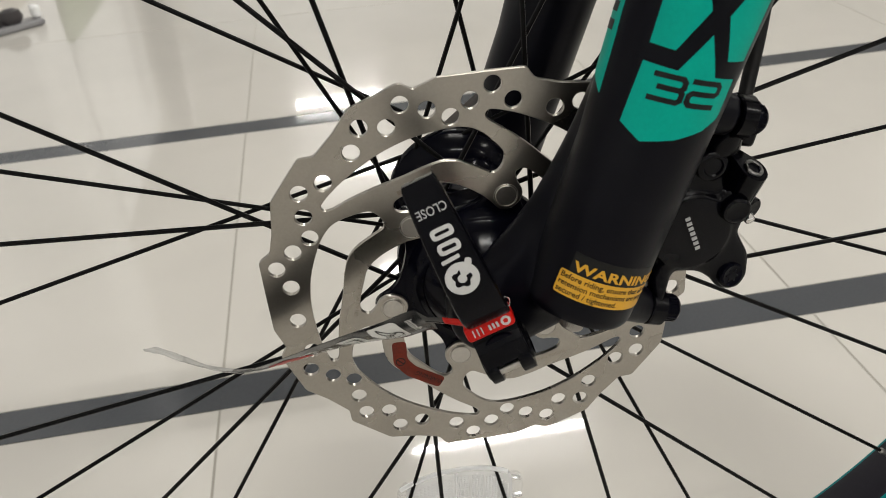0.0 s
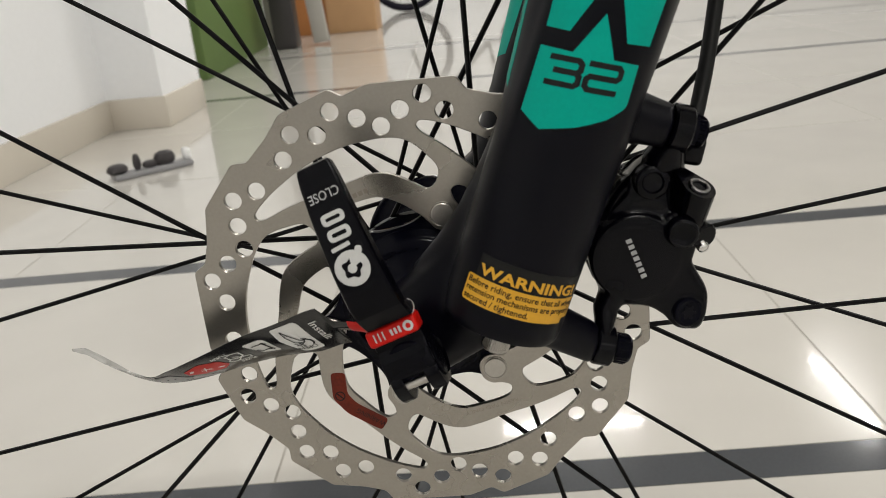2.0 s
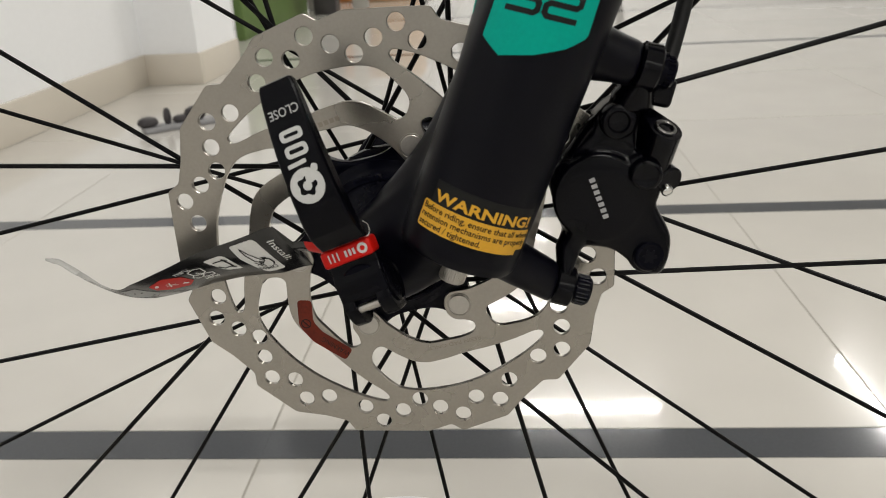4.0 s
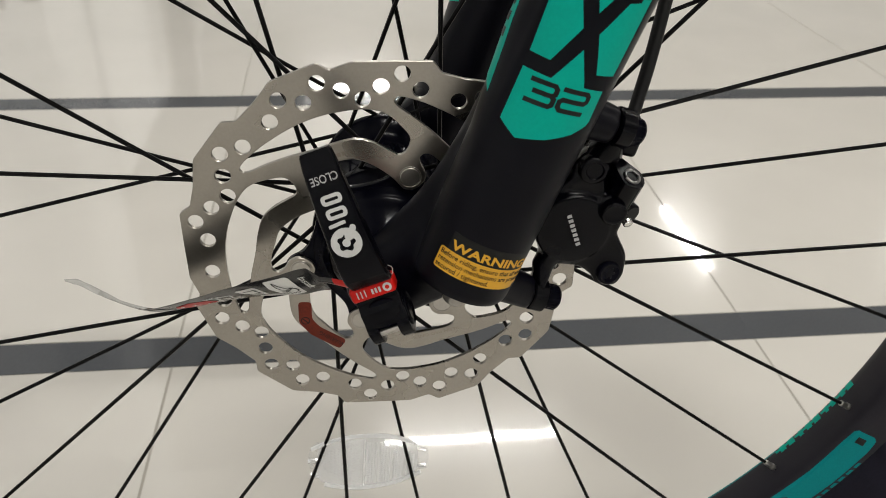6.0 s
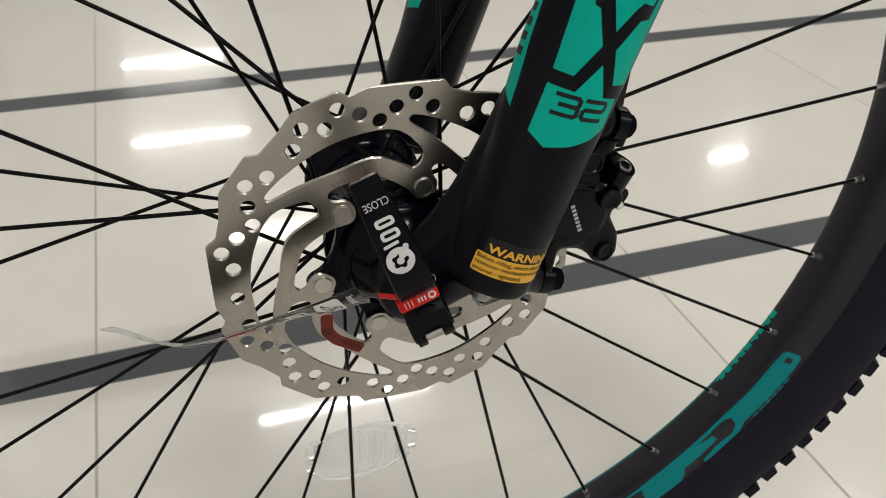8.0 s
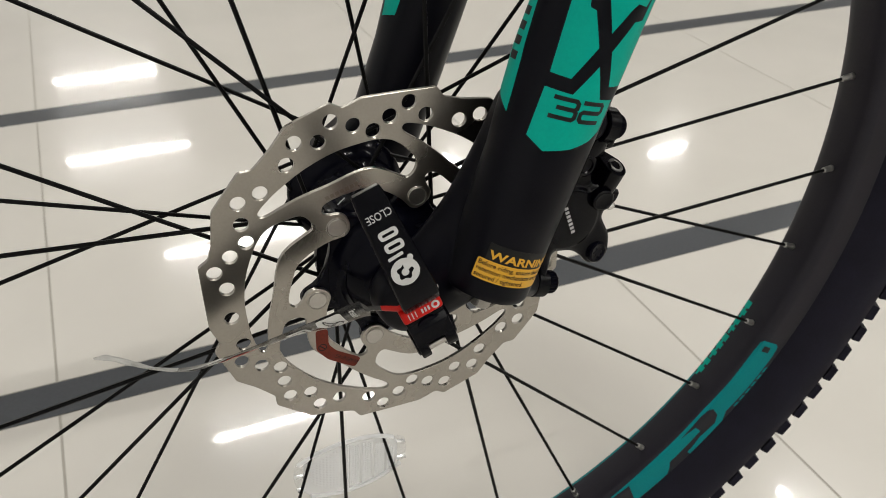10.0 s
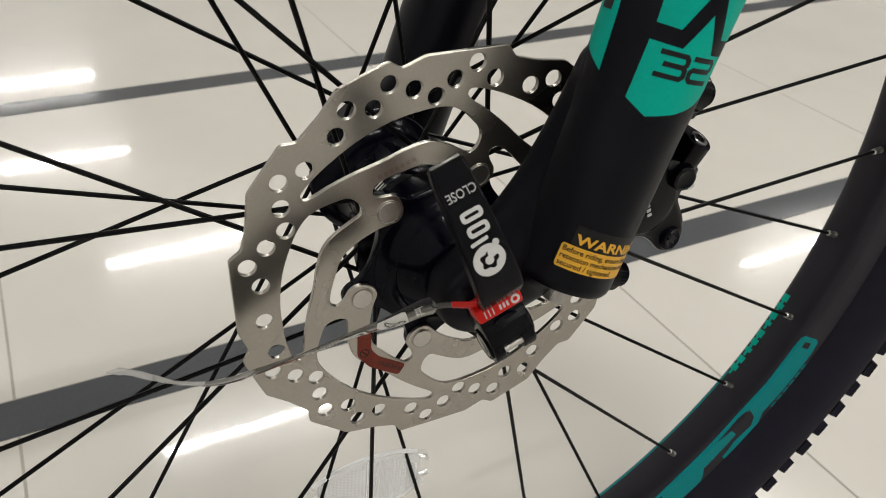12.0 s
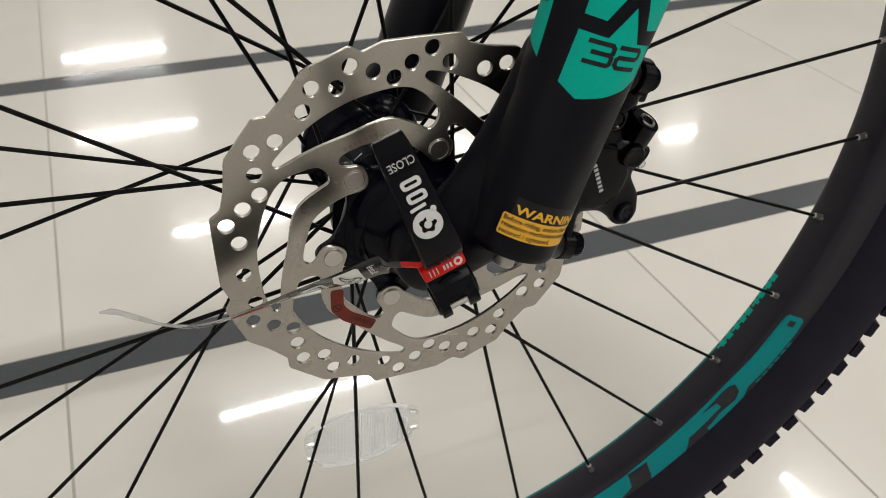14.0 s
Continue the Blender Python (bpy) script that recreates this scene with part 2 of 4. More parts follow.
slab("wall_north", (14.0, 0.2, CEILING), (3.0, 12.1, CEILING / 2), PLASTER, "plain white plastered far wall", category="wall")
slab("wall_south", (14.0, 0.2, CEILING), (3.0, -7.1, CEILING / 2), PLASTER, "plain white plastered wall", category="wall")
slab("wall_east", (0.2, 19.0, CEILING), (10.1, 2.5, CEILING / 2), PLASTER, "plain white plastered wall", category="wall")
slab("wall_west", (2.4, 9.47, CEILING), (-2.415, -2.365, CEILING / 2), PLASTER, "white plastered wall beside the bicycle", category="wall")
slab("wall_west_pier", (2.4, 0.36, CEILING), (-2.225, 2.55, CEILING / 2), PLASTER, "white plastered wall pier with a beige skirting", category="wall")
slab("wall_west_far", (2.0, 9.4, CEILING), (-3.4, 7.43, CEILING / 2), PLASTER, "white plastered wall", category="wall")
slab("ceiling", (14.4, 19.6, 0.1), (3.0, 2.5, CEILING + 0.05), CEIL, "flat white painted ceiling", category="ceiling")
slab("baseboard_1", (0.012, 9.458, 0.10), (-1.209, -2.371, 0.05), SKIRT, "beige tile skirting along the white wall", category="skirting", bevel=0.002)
slab("baseboard_2", (0.202, 0.012, 0.10), (-1.114, 2.364, 0.05), SKIRT, "beige tile skirting across the wall pier", category="skirting", bevel=0.002)
slab("baseboard_3", (0.012, 0.36, 0.10), (-1.019, 2.551, 0.05), SKIRT, "beige tile skirting along the wall pier", category="skirting", bevel=0.002)
slab("baseboard_4", (14.0, 0.012, 0.10), (3.0, 11.994, 0.05), SKIRT, "beige tile skirting along the far wall", category="skirting", bevel=0.002)

# bicycle frame of reference: u along the wheel, v along the axle, w up the wheel
AXLE_Z = 0.3468
LEAN = math.asin(0.02636)
bicycle = new("bicycle")
bicycle.matrix_basis = Matrix.Translation((0, 0, AXLE_Z)) @ Matrix.Rotation(-LEAN, 4, "X")
tagged(bicycle, "black mountain bicycle with disc brake standing on the tiled floor", "bicycle")
HUB_MID = 38.6

# ---- brake rotor ----
# two kinds of tooth round the edge: a long shallow one after every two short ones
TEETH = ([(0, 79.8), (9.5, 77.8), (21, 78.1), (27.4, 76.6)], [(0, 80.3), (13, 80.8), (19.5, 77.6), (27.2, 76.7)], [(0, 80.3), (13, 80.8), (21, 77.0), (27.2, 76.4)])
WINDOW = [(1.2, 65.0), (5, 64.6), (11.4, 63.7), (22.9, 62.5), (34.1, 61.6), (44.4, 60.6), (50.5, 60.0), (55.2, 58.8), (58.8, 56.6), (62.3, 53.8), (65.8, 51.0), (67.2, 48.8),
          (67.2, 46.0), (65.9, 43.5), (63.2, 42.3), (59.5, 43.4), (53, 46.2), (48.3, 48.2), (44.8, 49.2), (41, 49.7), (34, 50.0), (28, 50.4), (22, 51.7), (16.6, 53.6), (11, 55.9), (6.6, 58.0),
          (2.6, 60.0), (0.4, 61.5), (-0.7, 63.1), (-0.2, 64.5)]
INNER = [(-6.5, 30.2), (-3, 28.9), (2, 28.8), (6, 30.2), (11, 32.6), (15, 34.3), (20, 36.6), (25, 38.9), (30, 41.0), (34.5, 42.2), (41, 43.0), (47, 44.2), (52, 45.2),
         (55.5, 45.4), (57.8, 44.2), (58.4, 42.6), (56.3, 40.2), (52.4, 38.0), (50.6, 35.2), (51.4, 32.2)]
HOLES = ((0, 73.5), (6, 68.6), (12, 64.1), (18, 68.6), (24, 73.5), (30, 68.6), (36, 73.5), (42, 68.6), (54, 68.6))


def polar(a, r):
    return (r * math.cos(radians(a)), r * math.sin(radians(a)))


def smooth_ring(pts, steps=3):
    n = len(pts)
    out = []
    for i in range(n):
        a, b, c, d = (Vector(pts[(i + k) % n]) for k in (-1, 0, 1, 2))
        for k in range(steps):
            t = k / steps
            out.append(tuple(0.5 * (2 * b + (c - a) * t + (2 * a - 5 * b + 4 * c - d) * t * t + (3 * b - a - 3 * c + d) * t ** 3)))
    return out


def rotor_outlines():
    outs = [rounded([polar(76.8 + 30 * k + a, r) for k in range(12) for a, r in TEETH[k % 3]], 1.1, 3)]
    outs.append(smooth_ring([polar(73.2 + 60 * k + a, r) for k in range(6) for a, r in INNER]))
    for k in range(6):
        outs.append(smooth_ring([polar(145.5 + 60 * k - d, r) for d, r in WINDOW]))
        for a, r in HOLES:
            if k == 1 and a == 36:
                continue
            x, y = polar(84.5 + 60 * k + a, r)
            outs.append([(x + 2.95 * math.cos(t), y + 2.95 * math.sin(t)) for t in (2 * math.pi * i / 24 for i in range(24))])
    return outs


rotor = part("brake_rotor", laid(sheet(rotor_outlines(), 1.8, 0.2, 0), FACE), STEEL, bicycle, "brushed stainless disc brake rotor drilled with round holes", angle=10)
for k in range(6):
    x, y = polar(73.2 + 60 * k, 34.3)
    bm = lathe([(4.35, 1.0), (4.35, -1.0), (4.25, -1.12), (4.12, -1.05), (4.08, -0.3), (3.8, -0.3), (3.76, -1.25), (3.55, -1.42), (0.3, -1.42)], (x, 0, y), (0, 1, 0), 28)
    part("rivet", bm, RIVET, rotor)

# ---- hub ----
hub = part("hub", lathe([(9, -12), (14.0, -11.8), (15.2, -11.0), (16.6, -9.6), (18.6, -7.4), (20.6, -5.2), (22.2, -3.2), (23.4, -1.4), (24.2, 0.2), (24.8, 1.6), (26.6, 2.4), (27.4, 3.4), (27.4, 6.6),
                         (26, 7.4), (24, 8.6), (24.5, 11.5), (28.0, 13.6), (29.4, 14.6), (29.6, 16.0), (29.6, 18.0), (28.6, 19.2), (25, 20.0), (19.5, 24), (16.8, 30), (16.2, 40),
                         (16.6, 54), (18.5, 64), (23.5, 69), (27.6, 71.2), (28.4, 72.6), (28.4, 75.0), (27.4, 76.2), (20, 79), (15, 82), (14.5, 88), (11, 89.5), (9, 89.5)], segs=72), GLOSS, bicycle,
           "glossy black front hub shell with two spoke flanges")
star = []
for k in range(6):
    a = 73.2 + 60 * k
    star += [polar(a - d, r) for d, r in ((21, 29.6), (14.5, 31.2), (9.6, 34.2), (7.2, 37.6), (4.0, 39.9), (0, 40.6), (-4.0, 39.9), (-7.2, 37.6), (-9.6, 34.2), (-14.5, 31.2), (-21, 29.6), (-30, 29.0))]
spider = laid(sheet([smooth_ring(star, 2)], 3.6, 0.35), Matrix.Translation((0, 2.8, 0)) @ FACE)
carrier = part("rotor_carrier", spider, GLOSS, hub, "six-armed glossy black rotor carrier")
skirt = lathe([(28.4, 1.6), (28.0, 0.7), (25.4, 0.2), (24.0, -1.0), (22.4, -3.4), (22.0, -4.0), (20.0, 1.0)], segs=72)
part("carrier_dish", skirt, GLOSS, carrier)
for k in range(5):
    t = radians(131)
    bar = box((4.4 - 0.5 * (k % 2), 1.0, 0.1), (0, 0, 0), 0.0)
    e_t, e_r = Vector((-math.sin(t), 0, math.cos(t))), Vector((math.cos(t), 0, math.sin(t)))
    part("lettering_bar", laid(bar, Matrix.Translation(e_r * (16.75 - 0.03 * k) + Vector((0, 32.5 + 1.9 * k, 0))) @ Matrix((e_t, Vector((0, 1, 0)), e_r)).transposed().to_4x4()), GREY_PRINT, hub)

# ---- rim, tyre, spokes ----
half = [(277.4, 0), (277.6, -6.0), (278.3, -9.6), (279.2, -11.4), (281.5, -13.3), (285.5, -14.1), (294, -15.4), (298, -15.8), (298.6, -14.6), (297, -13.6), (290, -12.5)]
rim_profile = half + [(288, 0)] + [(r, -v) for r, v in half[::-1]]
bm = lathe([(r, v + HUB_MID) for r, v in rim_profile], segs=160, caps=False)
bmesh.ops.remove_doubles(bm, verts=bm.verts, dist=1e-4)
rim = part("rim", bm, RIM, bicycle, "matt black alloy rim with teal lettering strips")
NIPPLE0 = -15.45
for k in range(32):
    a = NIPPLE0 + 11.25 * k
    # order round the rim, going down from the first: far lead, near lead, far trail, near trail
    j = (-k) % 4
    near, lead = j in (1, 3), j in (0, 1)
    h = a + (52 if lead else -52)
    hr, hv = (26.8, 16.6) if near else (26.3, 73.8)
    hv += (1.8 if lead else -1.8) * (1 if near else -1)
    p = Vector((hr * math.cos(radians(h)), hv, hr * math.sin(radians(h))))
    true = 6.0 * max(0.0, -math.cos(radians(a)))
    q = Vector((280 * math.cos(radians(a)), HUB_MID + true + (-1.2 if near else 1.2), 280 * math.sin(radians(a))))
    d = (q - p).normalized()
    bm = rod(p, q - d * 9, 0.98, 8)
    part("spoke", bm, SPOKE, rim)
    bm = lathe([(1.1, 0), (1.6, 0.5), (1.6, 5.0), (1.8, 5.2), (1.8, 8.0), (2.4, 8.4), (2.4, 9.0), (2.0, 12)], q - d * 9.5, d, 10)
    part("nipple", bm, NIPPLE, rim)

TY = [(297, -14.6), (301, -18.5), (308, -24), (317, -27.8), (326, -28.8), (334, -28), (341.0, -23.5), (344.2, -13), (344.8, 0)]
prof = TY + [(r, -v) for r, v in TY[-2::-1]] + [(296, 10), (295.5, -10)]
bm = lathe([(r, v + HUB_MID) for r, v in prof + prof[:1]], segs=160, caps=False)
bmesh.ops.remove_doubles(bm, verts=bm.verts, dist=1e-4)
tyre = part("tyre", bm, TYRE, bicycle, "black knobbly mountain bike tyre")


def knob(bm, a, v, r, along, across, high, slope):
    """One tread block."""
    t = radians(a)
    e_r = Vector((math.cos(t), 0, math.sin(t)))
    e_t = Vector((-math.sin(t), 0, math.cos(t)))
    n = (e_r * math.cos(slope) + Vector((0, 1, 0)) * math.sin(slope))
    s = e_t.cross(n)
    c = e_r * r + Vector((0, v, 0))
    low = ring(bm, [c - n * 2 + e_t * x * along * 0.56 + s * y * across * 0.56 for x, y in ((-1, -1), (1, -1), (1, 1), (-1, 1))])
    mid = ring(bm, [c + n * (high - 0.5) + e_t * x * along * 0.5 + s * y * across * 0.5 for x, y in ((-1, -1), (1, -1), (1, 1), (-1, 1))])
    top = ring(bm, [c + n * high + e_t * x * along * 0.44 + s * y * across * 0.44 for x, y in ((-1, -1), (1, -1), (1, 1), (-1, 1))])
    skin(bm, [low, mid, top])


rest = bmesh.new()
for k in range(134):
    a = 180 / 67 * k + 2.08
    for side in (-1, 1):
        off = 0.4 if k % 2 else -0.4
        near_arc = side == -1 and (a > 268 or a < 12)
        bm = bmesh.new() if near_arc else rest
        knob(bm, a + 0.75 * side, HUB_MID + side * (24.2 + off), 340.9, 9.4, 10.5, 3.0, side * 0.66)
        if near_arc:
            part("tread_block", bm, TYRE, tyre)
    knob(rest, a, HUB_MID + (-11.5 if k % 2 else -10), 343.2, 8.2, 8.0, 3.4, -0.22)
    knob(rest, a + 1.5, HUB_MID + (11.5 if k % 2 else 10), 343.2, 8.2, 8.0, 3.4, 0.22)
    knob(rest, a + 0.7, HUB_MID, 344.2, 7.0, 7.0, 2.6, 0)
tagged(part("tread", rest, TYRE, tyre, "rows of small rubber tread blocks"), kind="stuff")

# ---- fork ----
LEG_Q = Vector((24.1, -30.3, 0.25))
LEG_A = Vector((0.36817, 0.04902, 0.92847))
LEG_E1 = (Vector((0, -1, 0)) - LEG_A * LEG_A.dot(Vector((0, -1, 0)))).normalized()
LEG_E2 = LEG_A.cross(LEG_E1)
LEG_R = 18.7
ARC = math.pi * LEG_R / 180


def facet(theta, s):
    """How far the leg's wheel side stands out, in mm, beyond the round."""
    k = max(0.0, 1 - abs(theta + 108) / 42)
    return 3.4 * k * k * (3 - 2 * k) * min(max((s - 58) / 40, 0.0), 1.0)


def on_leg(s, theta=0.0, r=0.0, q=LEG_Q):
    return q + LEG_A * s + (LEG_E1 * math.cos(radians(theta)) + LEG_E2 * math.sin(radians(theta))) * r


def wrapped(bm, lift, q=LEG_Q, r=LEG_R, cut=1.6):
    """Bends a flat drawing (x: arc in mm, y: along the leg, both from the leg's foot) round the leg."""
    xs = [v.co.x for v in bm.verts]
    x = math.floor(min(xs) / cut) * cut + cut
    while x < max(xs):
        bmesh.ops.bisect_plane(bm, geom=bm.verts[:] + bm.edges[:] + bm.faces[:], plane_co=(x, 0, 0), plane_no=(1, 0, 0))
        x += cut
    y = 60.6
    while y < max(v.co.y for v in bm.verts) and min(xs) < -60 * ARC:
        bmesh.ops.bisect_plane(bm, geom=bm.verts[:] + bm.edges[:] + bm.faces[:], plane_co=(0, y, 0), plane_no=(0, 1, 0))
        y += 6
    for v in bm.verts:
        t = v.co.x / r
        v.co = q + LEG_A * v.co.y + (LEG_E1 * math.cos(t) + LEG_E2 * math.sin(t)) * (r + lift + v.co.z + facet(math.degrees(t), v.co.y))
    return bm


def patch(polys, depth=0.08):
    return sheet([[(t * ARC, s) for t, s in poly] for poly in polys], depth)


def leg_body(q):
    prof = [(12.0, 2.4), (15.6, 2.6), (17.6, 3.4), (18.4, 4.8), (18.7, 6.6)] + [(18.7, 58 + 6 * k) for k in range(12)] + [(18.7, 170), (18.9, 240), (20.2, 262), (21.5, 268), (21.5, 286), (20.4, 288.5), (17, 289)]
    bm = lathe(prof, q + LEG_A * 2.6, LEG_A, 120)
    for v in bm.verts:
        d = v.co - q
        s = d.dot(LEG_A)
        d = d - LEG_A * s
        v.co += d.normalized() * facet(math.degrees(math.atan2(d.dot(LEG_E2), d.dot(LEG_E1))), s)
    return bm


bm = leg_body(LEG_Q)
fork_leg = part("fork_leg", bm, FORK, bicycle, "satin black suspension fork lower leg with teal graphics")
# web between the leg and the dropout
pts = disc_points((0, -30, 0), (0, 1, 0), 10.0) + disc_points((0, -26, 0), (0, 1, 0), 15.0) + disc_points((0, -12.6, 0), (0, 1, 0), 16.0)
for s, rr in ((10.5, 12.0), (30, 13.0), (44, 8.5)):
    pts += disc_points(LEG_Q + LEG_A * s + Vector((1, 5, 0)), LEG_A, rr, 24)


def flowed(name, bm, s0, s1, label, parent, rounds=24):
    """A casting that runs into the leg with rounded inner corners."""
    rows = [(18.2, s0 + (s1 - s0) * k / 16) for k in range(17)]
    stump = lathe(rows, LEG_Q, LEG_A, 72)
    for v in stump.verts:
        d = v.co - LEG_Q
        t = d.dot(LEG_A)
        d = d - LEG_A * t
        v.co += d.normalized() * facet(math.degrees(math.atan2(d.dot(LEG_E2), d.dot(LEG_E1))), t)
    ob = part(name, merge(bm, stump), FORK, parent, label, angle=180)
    cast = ob.modifiers.new("cast", "REMESH")
    cast.mode, cast.voxel_size, cast.use_smooth_shade = "VOXEL", 0.0009, True
    soft = ob.modifiers.new("soft", "SMOOTH")
    soft.factor, soft.iterations = 0.5, rounds
    return ob


dropout = hull(pts)
# cast web that sweeps from the axle up into the leg
bm = bmesh.new()
rings = []
for u, w in ((36, 80), (32.5, 72), (28.5, 63), (22.5, 51.5), (15.5, 39.5), (8.2, 30.4), (0.8, 22.6), (-4.5, 15.5)):
    edge = Vector((u, 0, w))
    mid = LEG_Q + LEG_A * (Vector((u, LEG_Q.y, w)) - LEG_Q).dot(LEG_A)
    d = Vector((mid.x - u, 0, mid.z - w))
    row = []
    for i in range(28):
        t = 2 * math.pi * i / 28
        k = (1 - math.cos(t)) / 2
        row.append(edge + d * k + Vector((0, -16.5 - 13.0 * k + math.sin(t) * (7.0 + 9.5 * k), 0)))
    rings.append(ring(bm, row))
skin(bm, rings)
flowed("dropout", merge(bm, dropout), 6, 112, "black cast dropout that sweeps from the axle into the leg", fork_leg, 60)
KNOB_Q = LEG_Q + LEG_E1 * 2.2 + LEG_E2 * 1.2 + LEG_A * 2.2
bm = lathe([(2.2, -4.4), (3.7, -4.3), (4.1, -3.8), (4.1, 3.0), (4.0, 3.4), (2.6, 6.0)], KNOB_Q + LEG_A * -0.6, LEG_A, 36)
for i in range(36):
    t = 10 * i
    p = KNOB_Q + LEG_A * -3.9 + (LEG_E1 * math.cos(radians(t)) + LEG_E2 * math.sin(radians(t))) * 4.1
    rod(p, p + LEG_A * 4.8, 0.2, 5, bm)
part("adjuster_knob", bm, RIVET, fork_leg, "knurled bright metal knob")

# teal graphics
LOW = [(-52, 88.4), (-51, 70.6), (-28, 67.3), (0, 70.6), (24, 74.8), (38, 78.6), (40, 80), (37, 90.6), (12.5, 90), (-5, 100.6), (-21, 89)]
UL = [(-62, 135), (-59, 116.4), (-52.4, 93.4), (-29, 93.8), (-14, 106.3), (-31.5, 117.2), (-38, 117.5), (-40, 119), (-46, 135)]
UR = [(18.6, 95), (42, 96), (41, 135), (34, 135), (28.8, 119.1), (16.6, 117.8), (2.1, 106.4)]
TOP = [(-21.7, 121.6), (-6.9, 112), (4.5, 120.6), (10.7, 123.6), (24.4, 123.6), (28, 127), (31, 135), (-30, 135)]
for poly, nm in ((LOW, "pointed teal panel"), (UL, "teal panel"), (UR, "teal panel"), (TOP, "teal panel")):
    part("graphic", wrapped(patch([poly]), 0.05), TEAL, fork_leg, nm)
strip = part("graphic", wrapped(patch([[(-126, 150), (-122, 84), (-106, 79), (-85, 74.6), (-89, 92), (-95, 112), (-98, 150)]]), 0.12, cut=0.9), TEAL, fork_leg, "narrow teal side strip with black lettering bars")
bm = bmesh.new()
for i in range(7):
    s = 92 + i * 5.2
    merge(bm, wrapped(patch([[(-107 - i, s), (-107 - i, s + 3.0), (-95.5 - i, s + 3.0), (-95.5 - i, s)]], 0.05), 0.24, cut=0.9))
part("lettering_bar", bm, INK, strip)
panel = [o for o in fork_leg.children if o.name.startswith("graphic")][0]


def stroke(points, w):
    """A mitred stroke along an open polyline, as a closed outline."""
    P = [Vector(p) for p in points]
    left, right = [], []
    for i, p in enumerate(P):
        a = (p - P[i - 1]).normalized() if i else (P[1] - p).normalized()
        b = (P[i + 1] - p).normalized() if i < len(P) - 1 else a
        n1, n2 = Vector((-a.y, a.x)), Vector((-b.y, b.x))
        n = (n1 + n2).normalized()
        k = w / 2 / max(n.dot(n1), 0.4)
        left.append(tuple(p + n * k))
        right.append(tuple(p - n * k))
    return left + right[::-1]


# the model number
DIGITS = ([[(0, 8), (9.2, 8), (10.2, 7), (10.2, 5.1), (9.2, 4.2), (2.0, 4.2)], [(9.2, 4.2), (10.2, 3.3), (10.2, 1.1), (9.2, 0.2), (0, 0.2)]],
          [[(0, 8), (9.2, 8), (10.2, 7), (10.2, 5.1), (9.2, 4.2), (1.2, 4.2), (0.2, 3.3), (0.2, 1.2), (1.2, 0.2), (10.4, 0.2)]])
for x0, strokes in zip((-37.5, -4.5), DIGITS):
    bm = bmesh.new()
    for s in strokes:
        o = [((x0 + x * 2.72 - 0.1 * y) * ARC, 79.6 + y * 0.86 + 0.034 * (x0 + 37 + x * 2.72)) for x, y in stroke(s, 1.75)]
        merge(bm, wrapped(sheet([o], 0.05), 0.15))
    part("digit", bm, INK, panel)

# warning sticker
sticker = part("warning_sticker", wrapped(patch([[(-42, 22.4), (-42, 29.2), (67, 29.2), (67, 22.4)]]), 0.05), INK, fork_leg, "black and yellow warning sticker")
part("sticker_field", wrapped(sheet([rounded([(-50 * ARC, 14.3), (-50 * ARC, 22.4), (67 * ARC, 22.4), (67 * ARC, 14.3)], 1.0)], 0.08), 0.09), YELLOW, sticker, "yellow field with black print")


def wrapped_text(text, x, y, size, width, mat, parent, bold=0.0):
    bm = lettering(text, size, 0.04, bold)
    xs = [v.co.x for v in bm.verts]
    k = width / (max(xs) - min(xs))
    for v in bm.verts:
        v.co.x, v.co.y = v.co.x * k + x, v.co.y + y
    return part("lettering", wrapped(bm, 0.19, cut=1.0), mat, parent)


wrapped_text("WARNING!", -38.5 * ARC, 23.4, 4.5, 32.6, YELLOW, sticker, 0.14)
wrapped_text("Before riding, ensure that all wheel", -48 * ARC, 20.0, 2.6, 37.0, INK, sticker, 0.03)
wrapped_text("retension mechanisms are properly", -48 * ARC, 17.6, 2.6, 36.5, INK, sticker, 0.03)
wrapped_text("secured / tightened.", -48 * ARC, 15.1, 2.6, 20.5, INK, sticker, 0.03)
part("corner_mark", wrapped(sheet([rounded([(55 * ARC, 13.5), (55 * ARC, 16.0), (67 * ARC, 16.0), (67 * ARC, 13.5)], 0.7)], 0.04), 0.19, cut=1.0), INK, sticker)

# far leg
FAR_Q = Vector((24.5, 105.0, -3.0))
far_leg = part("fork_leg", leg_body(FAR_Q), FORK, bicycle, "satin black far fork lower leg")
pts = disc_points((0.5, 90, 0.5), (0, 1, 0), 13.0) + disc_points((0.5, 112, 0.5), (0, 1, 0), 12.0)
for s, rr in ((8, 14.5), (30, 15.0), (46, 9.0)):
    pts += disc_points(FAR_Q + LEG_A * s, LEG_A, rr, 24)
part("dropout", hull(pts), FORK, far_leg, "black cast dropout round the axle")
part("graphic", wrapped(patch([[(-104, 150), (-98, 82), (-94, 72), (-66, 75), (-65, 85), (-62, 150)]]), 0.12, FAR_Q, cut=0.9), TEAL, far_leg, "narrow teal side strip")

# ---- through axle with its lever ----
axle = part("axle", lathe([(3, -46), (7.4, -45.6), (7.6, -45), (7.6, 118), (6, 119)], segs=32), GLOSS, bicycle, "black through axle")
LT, LB = Vector((-22.6, -40.0, 61.0)), Vector((-5.8, -49.9, 16.8))


